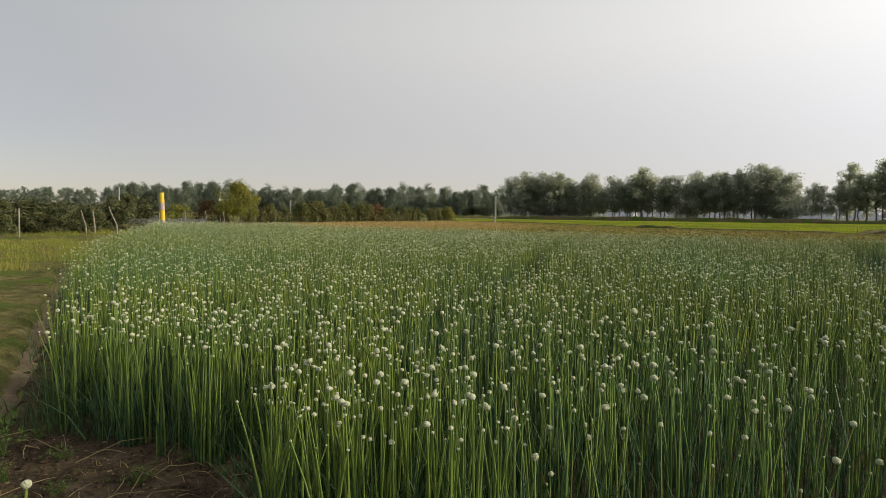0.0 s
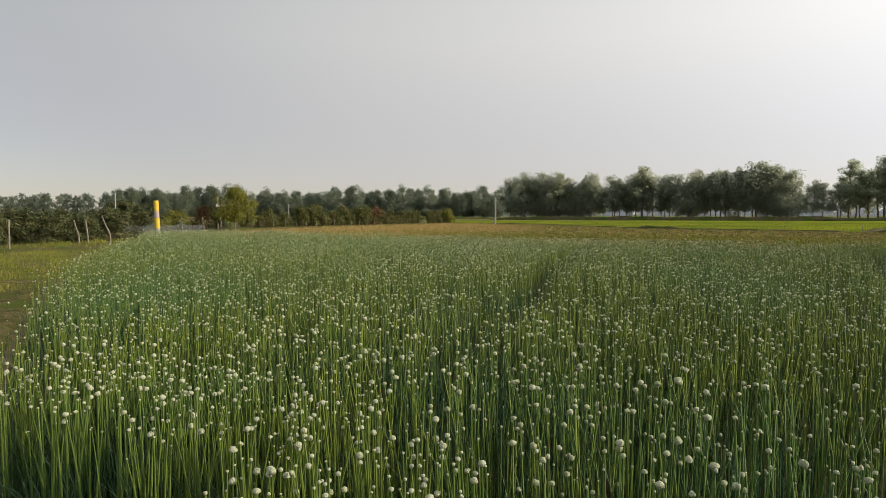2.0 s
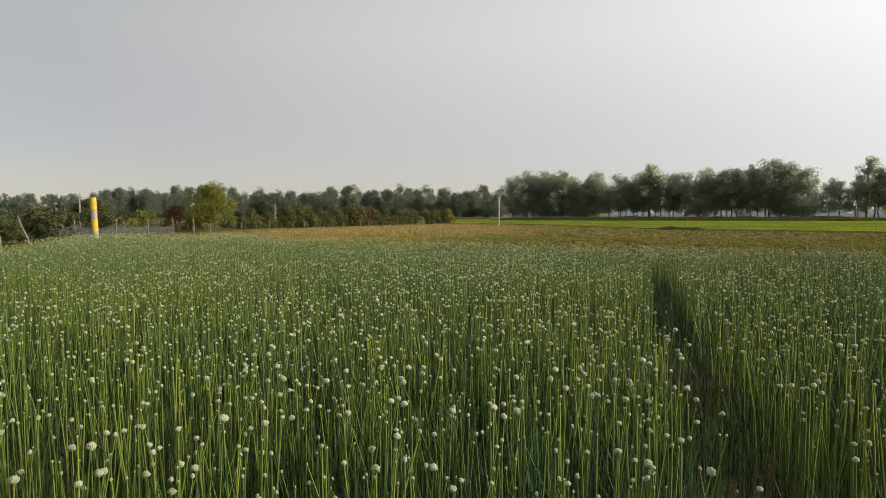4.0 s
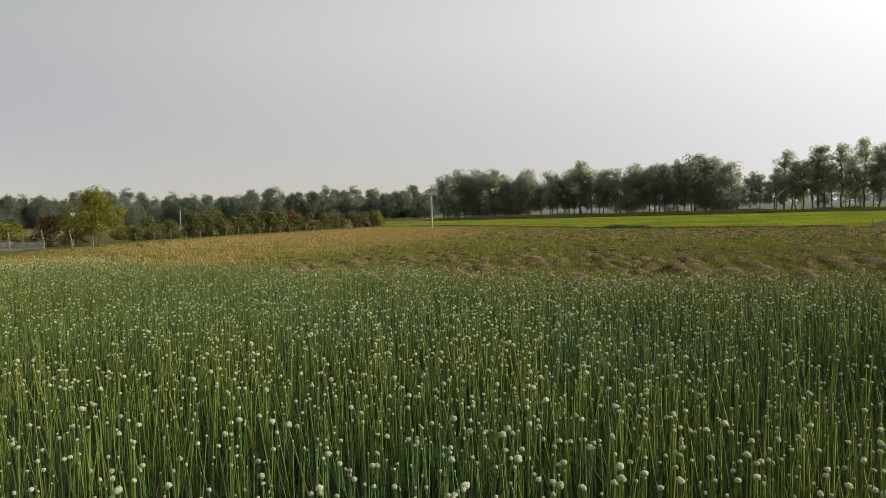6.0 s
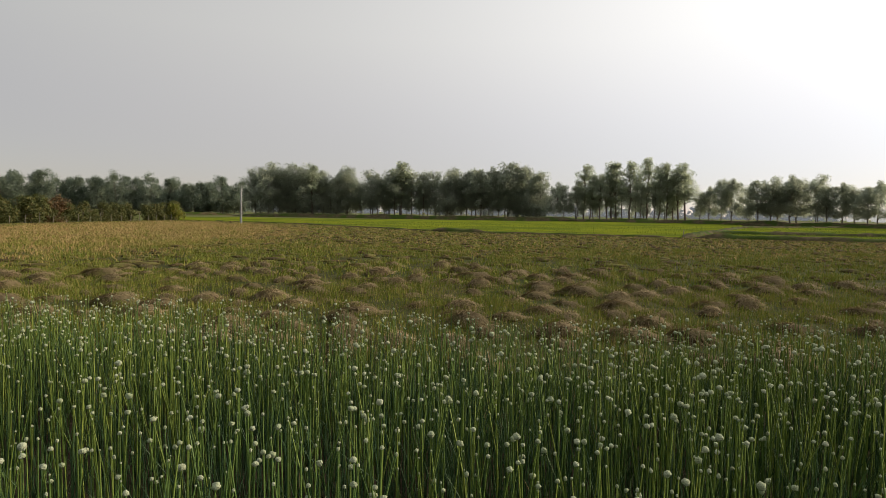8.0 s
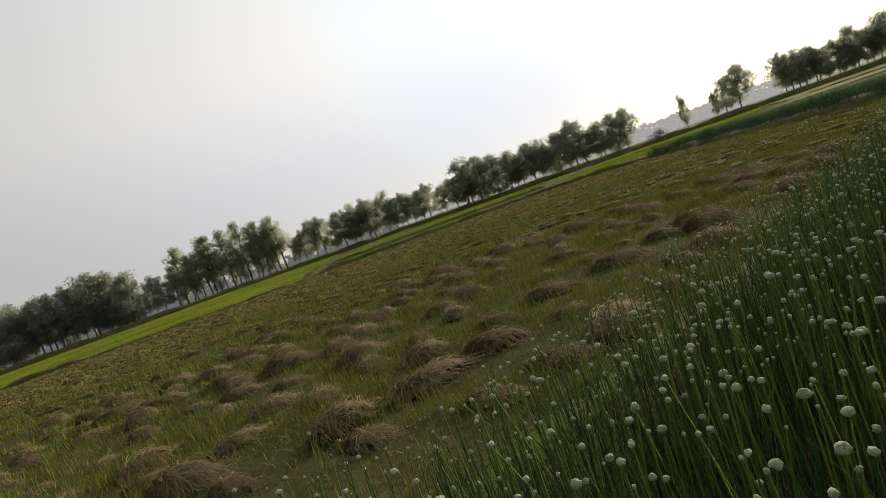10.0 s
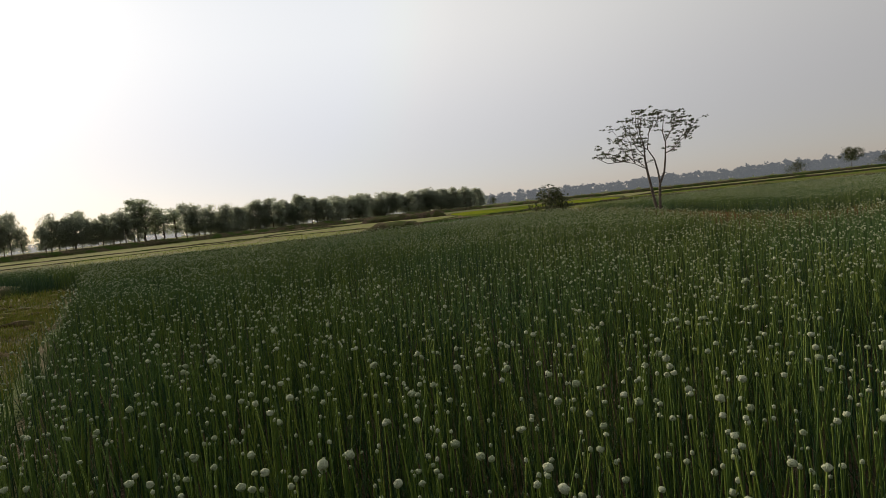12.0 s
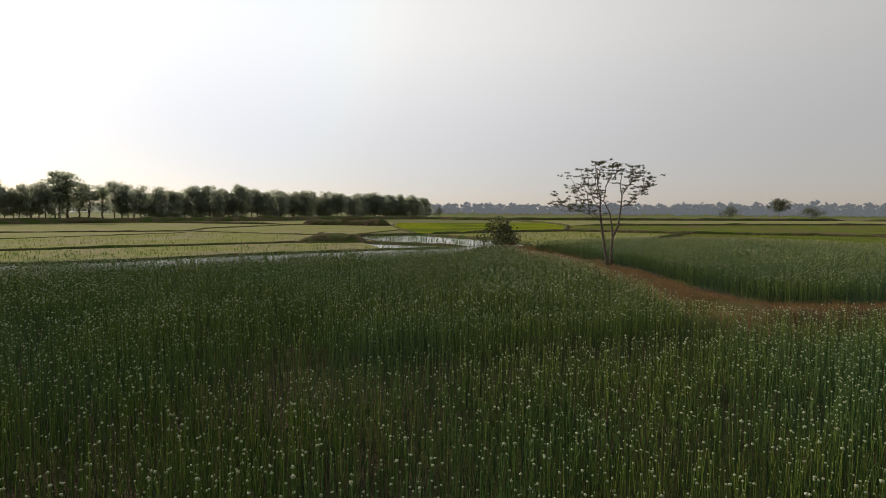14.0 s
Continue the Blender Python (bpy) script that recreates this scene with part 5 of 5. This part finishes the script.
# ---- small growth and litter on the bare corner ----
def weed(x, y, s, seed):
    rng = np.random.default_rng(seed)
    n = 26
    v, t, tips = stalks(rng, rng.normal(0, 0.03, n), rng.normal(0, 0.03, n), 0.0, rng.uniform(0.06, 0.2, n), 0.7, np.full(n, 0.0025), 3, 3, 0.5)
    ob = part("weed", fast_mesh("weed", v, t, [M_WEED]), M_WEED)
    v, t = leaf_clumps(rng, tips, np.full(n, 0.035), 8, 0.014, 0.7, 0.25)
    part("leaves", fast_mesh("leaves", v, t, [M_WEED]), M_WEED, ob)
    ob.matrix_basis = pose(x, y, 0.0, 0, 0, seed * 40) @ Matrix.Scale(s, 4)
    tagged(ob, "fresh green leafy weed on bare soil", "weed", "weeds on the bare soil")


for i, (x, y, s) in enumerate(((-3.35, 4.35, 1.25), (-3.1, 4.15, 1.0), (-3.6, 4.6, 1.2), (-2.75, 3.75, 0.7), (-2.3, 3.6, 0.6), (-1.9, 3.75, 0.7), (-3.3, 3.7, 0.9), (-2.6, 4.1, 0.55), (-1.6, 3.4, 0.4), (-3.9, 4.9, 0.9), (-1.4, 3.9, 0.4), (-3.5, 4.1, 0.8), (-3.0, 4.45, 0.5), (-2.2, 3.2, 0.35), (-1.75, 4.1, 0.4), (-1.2, 3.0, 0.35), (-2.5, 3.45, 0.4), (-3.7, 4.2, 0.9))):
    weed(x, y, s, 600 + i)
rr = random.Random(3)
for i in range(60):
    x, y = -3.4 + 2.9 * rr.random(), 2.4 + 2.1 * rr.random()
    a, l = rr.uniform(0, 6.28), rr.uniform(0.15, 0.6)
    b = rr.uniform(-0.9, 0.9)
    way = [(math.cos(a + b * f) * l * f, math.sin(a + b * f) * l * f, 0.012 + (0.02 + 0.05 * rr.random()) * math.sin(math.pi * f)) for f in (0, 0.25, 0.5, 0.75, 1.0)]
    v, t = tube_arrays(way, [0.0022, 0.0032, 0.003, 0.0024, 0.0012], 5)
    ob = part("dry_stem", fast_mesh("dry_stem", v, t, [M_DRYLEAF]), M_DRYLEAF)
    ob.location = (x, y, 0.006)
    tagged(ob, "pale dry onion stem lying on the soil", "dry stem", "litter on the bare soil")


def clods(name, poly, seed, density, size, mat, label):
    rng = np.random.default_rng(seed)
    x, y = scatter(rng, poly, density)
    s = size * rng.uniform(0.4, 1.5, len(x)) ** 1.5
    v, t = blobs(rng, np.stack([x, y, s * 0.2], 1), s, 1, 0.34, 0.55)
    tagged(part(name, fast_mesh(name, v, t, [mat]), mat), label, "soil clods", kind="stuff")


clods("soil_clods", [(-4.2, 4.4), (-3.2, 4.7), (-1.2, 4.6), (-0.8, 1.6), (-4.0, 1.6)], 31, 520, 0.017, M_SOIL, "small clods of dry brown soil at the field corner")
clods("soil_clods", [(-4.2, 4.4), (-3.2, 4.6), (-1.2, 4.3), (-0.8, 1.6), (-4.0, 1.6)], 33, 170, 0.009, M_PATH, "pale dry crumbs of soil among the litter")
grass("leaf_litter", [(-3.6, 4.4), (-3.1, 4.7), (-2.0, 4.15), (-1.6, 3.9), (-1.2, 4.1), (-0.9, 2.4), (-3.6, 2.4)], 89, 130, 0.03, 0.09, M_DRYLEAF, "shrivelled brown onion leaves on the soil", "leaf litter", width=0.004, lean=1.8, even=0.6)
clods("soil_clods", [(-3.3, 4.5), (-10.2, 15.7), (-9.8, 15.8), (-3.0, 4.9)], 32, 120, 0.025, M_SOIL, "clods along the earth edge beside the onions")
grass("edge_grass", [(-3.4, 4.4), (-10.3, 15.7), (-9.7, 15.7), (-5.2, 8.0), (-3.05, 4.8)], 84, 160, 0.05, 0.28, M_LEAF, "drooping green blades along the field edge", width=0.005, lean=0.8)
grass("edge_leaves", [(-3.3, 4.6), (-1.35, 4.05), (-1.15, 3.3), (-0.95, 2.5), (1.2, 2.4), (2.6, 2.4), (2.3, 3.0), (-0.2, 3.1), (-0.4, 3.6), (-1.0, 5.0), (-3.4, 5.5)], 85, 420, 0.18, 0.46, M_LEAF, "drooping onion leaves at the field corner", "onion leaves", reach=5, near=[(-2, 4), (0, 2)], width=0.0055, lean=0.45)
ridge("path_edge", [(-3.6, 4.4), (-5.5, 7.9), (-7.65, 11.4), (-10.0, 15.7), (-12.4, 20)], 0.6, 0.05, M_PATH, "bare earth rim of the footpath beside the onions", "path", 8, z=-0.01, step=0.3)


# thin standing rice over the nearest paddies
for i, (density, poly) in enumerate([(9, [(60.8, 34.4), (66.4, 46.8), (84.5, 53.2), (110, 55), (110, 22), (64.5, 32.0)]),
                                     (6, [(60.4, 76.2), (74.2, 66.6), (85.6, 55.2), (120, 59), (120, 106), (104, 106)]),
                                     (3, [(27, 80), (40, 69.6), (44.8, 65.3), (58.8, 75.5), (100, 105), (90, 130), (40, 140), (14, 130), (17.4, 111.2)]),
                                     (3, [(57.6, -1.8), (62.0, 14.0), (68.0, 29.8), (84, 25), (82, 5), (84, -18), (63.0, -25.0), (54.6, -11.6)]),
                                     (12, [(45.4, 65.0), (56.8, 56.2), (66.4, 47.8), (84.5, 54.2), (73.1, 65.5), (59.2, 75.0)]),
                                     (6, [(33.6, -24.6), (39.6, -30.6), (58.4, -37.4), (50.0, -62.6), (32.0, -66.0), (28.8, -33.0)]),
                                     (7, [(7.4, -37.0), (19.0, -39.4), (28.4, -33.6), (31.4, -66.4), (12.7, -73), (0.0, -73)])]):
    grass("rice", poly, 120 + i, density, 0.14, 0.32, M_BLADE, "tufts of young green rice in the paddy", "rice", width=0.035, lean=0.2)
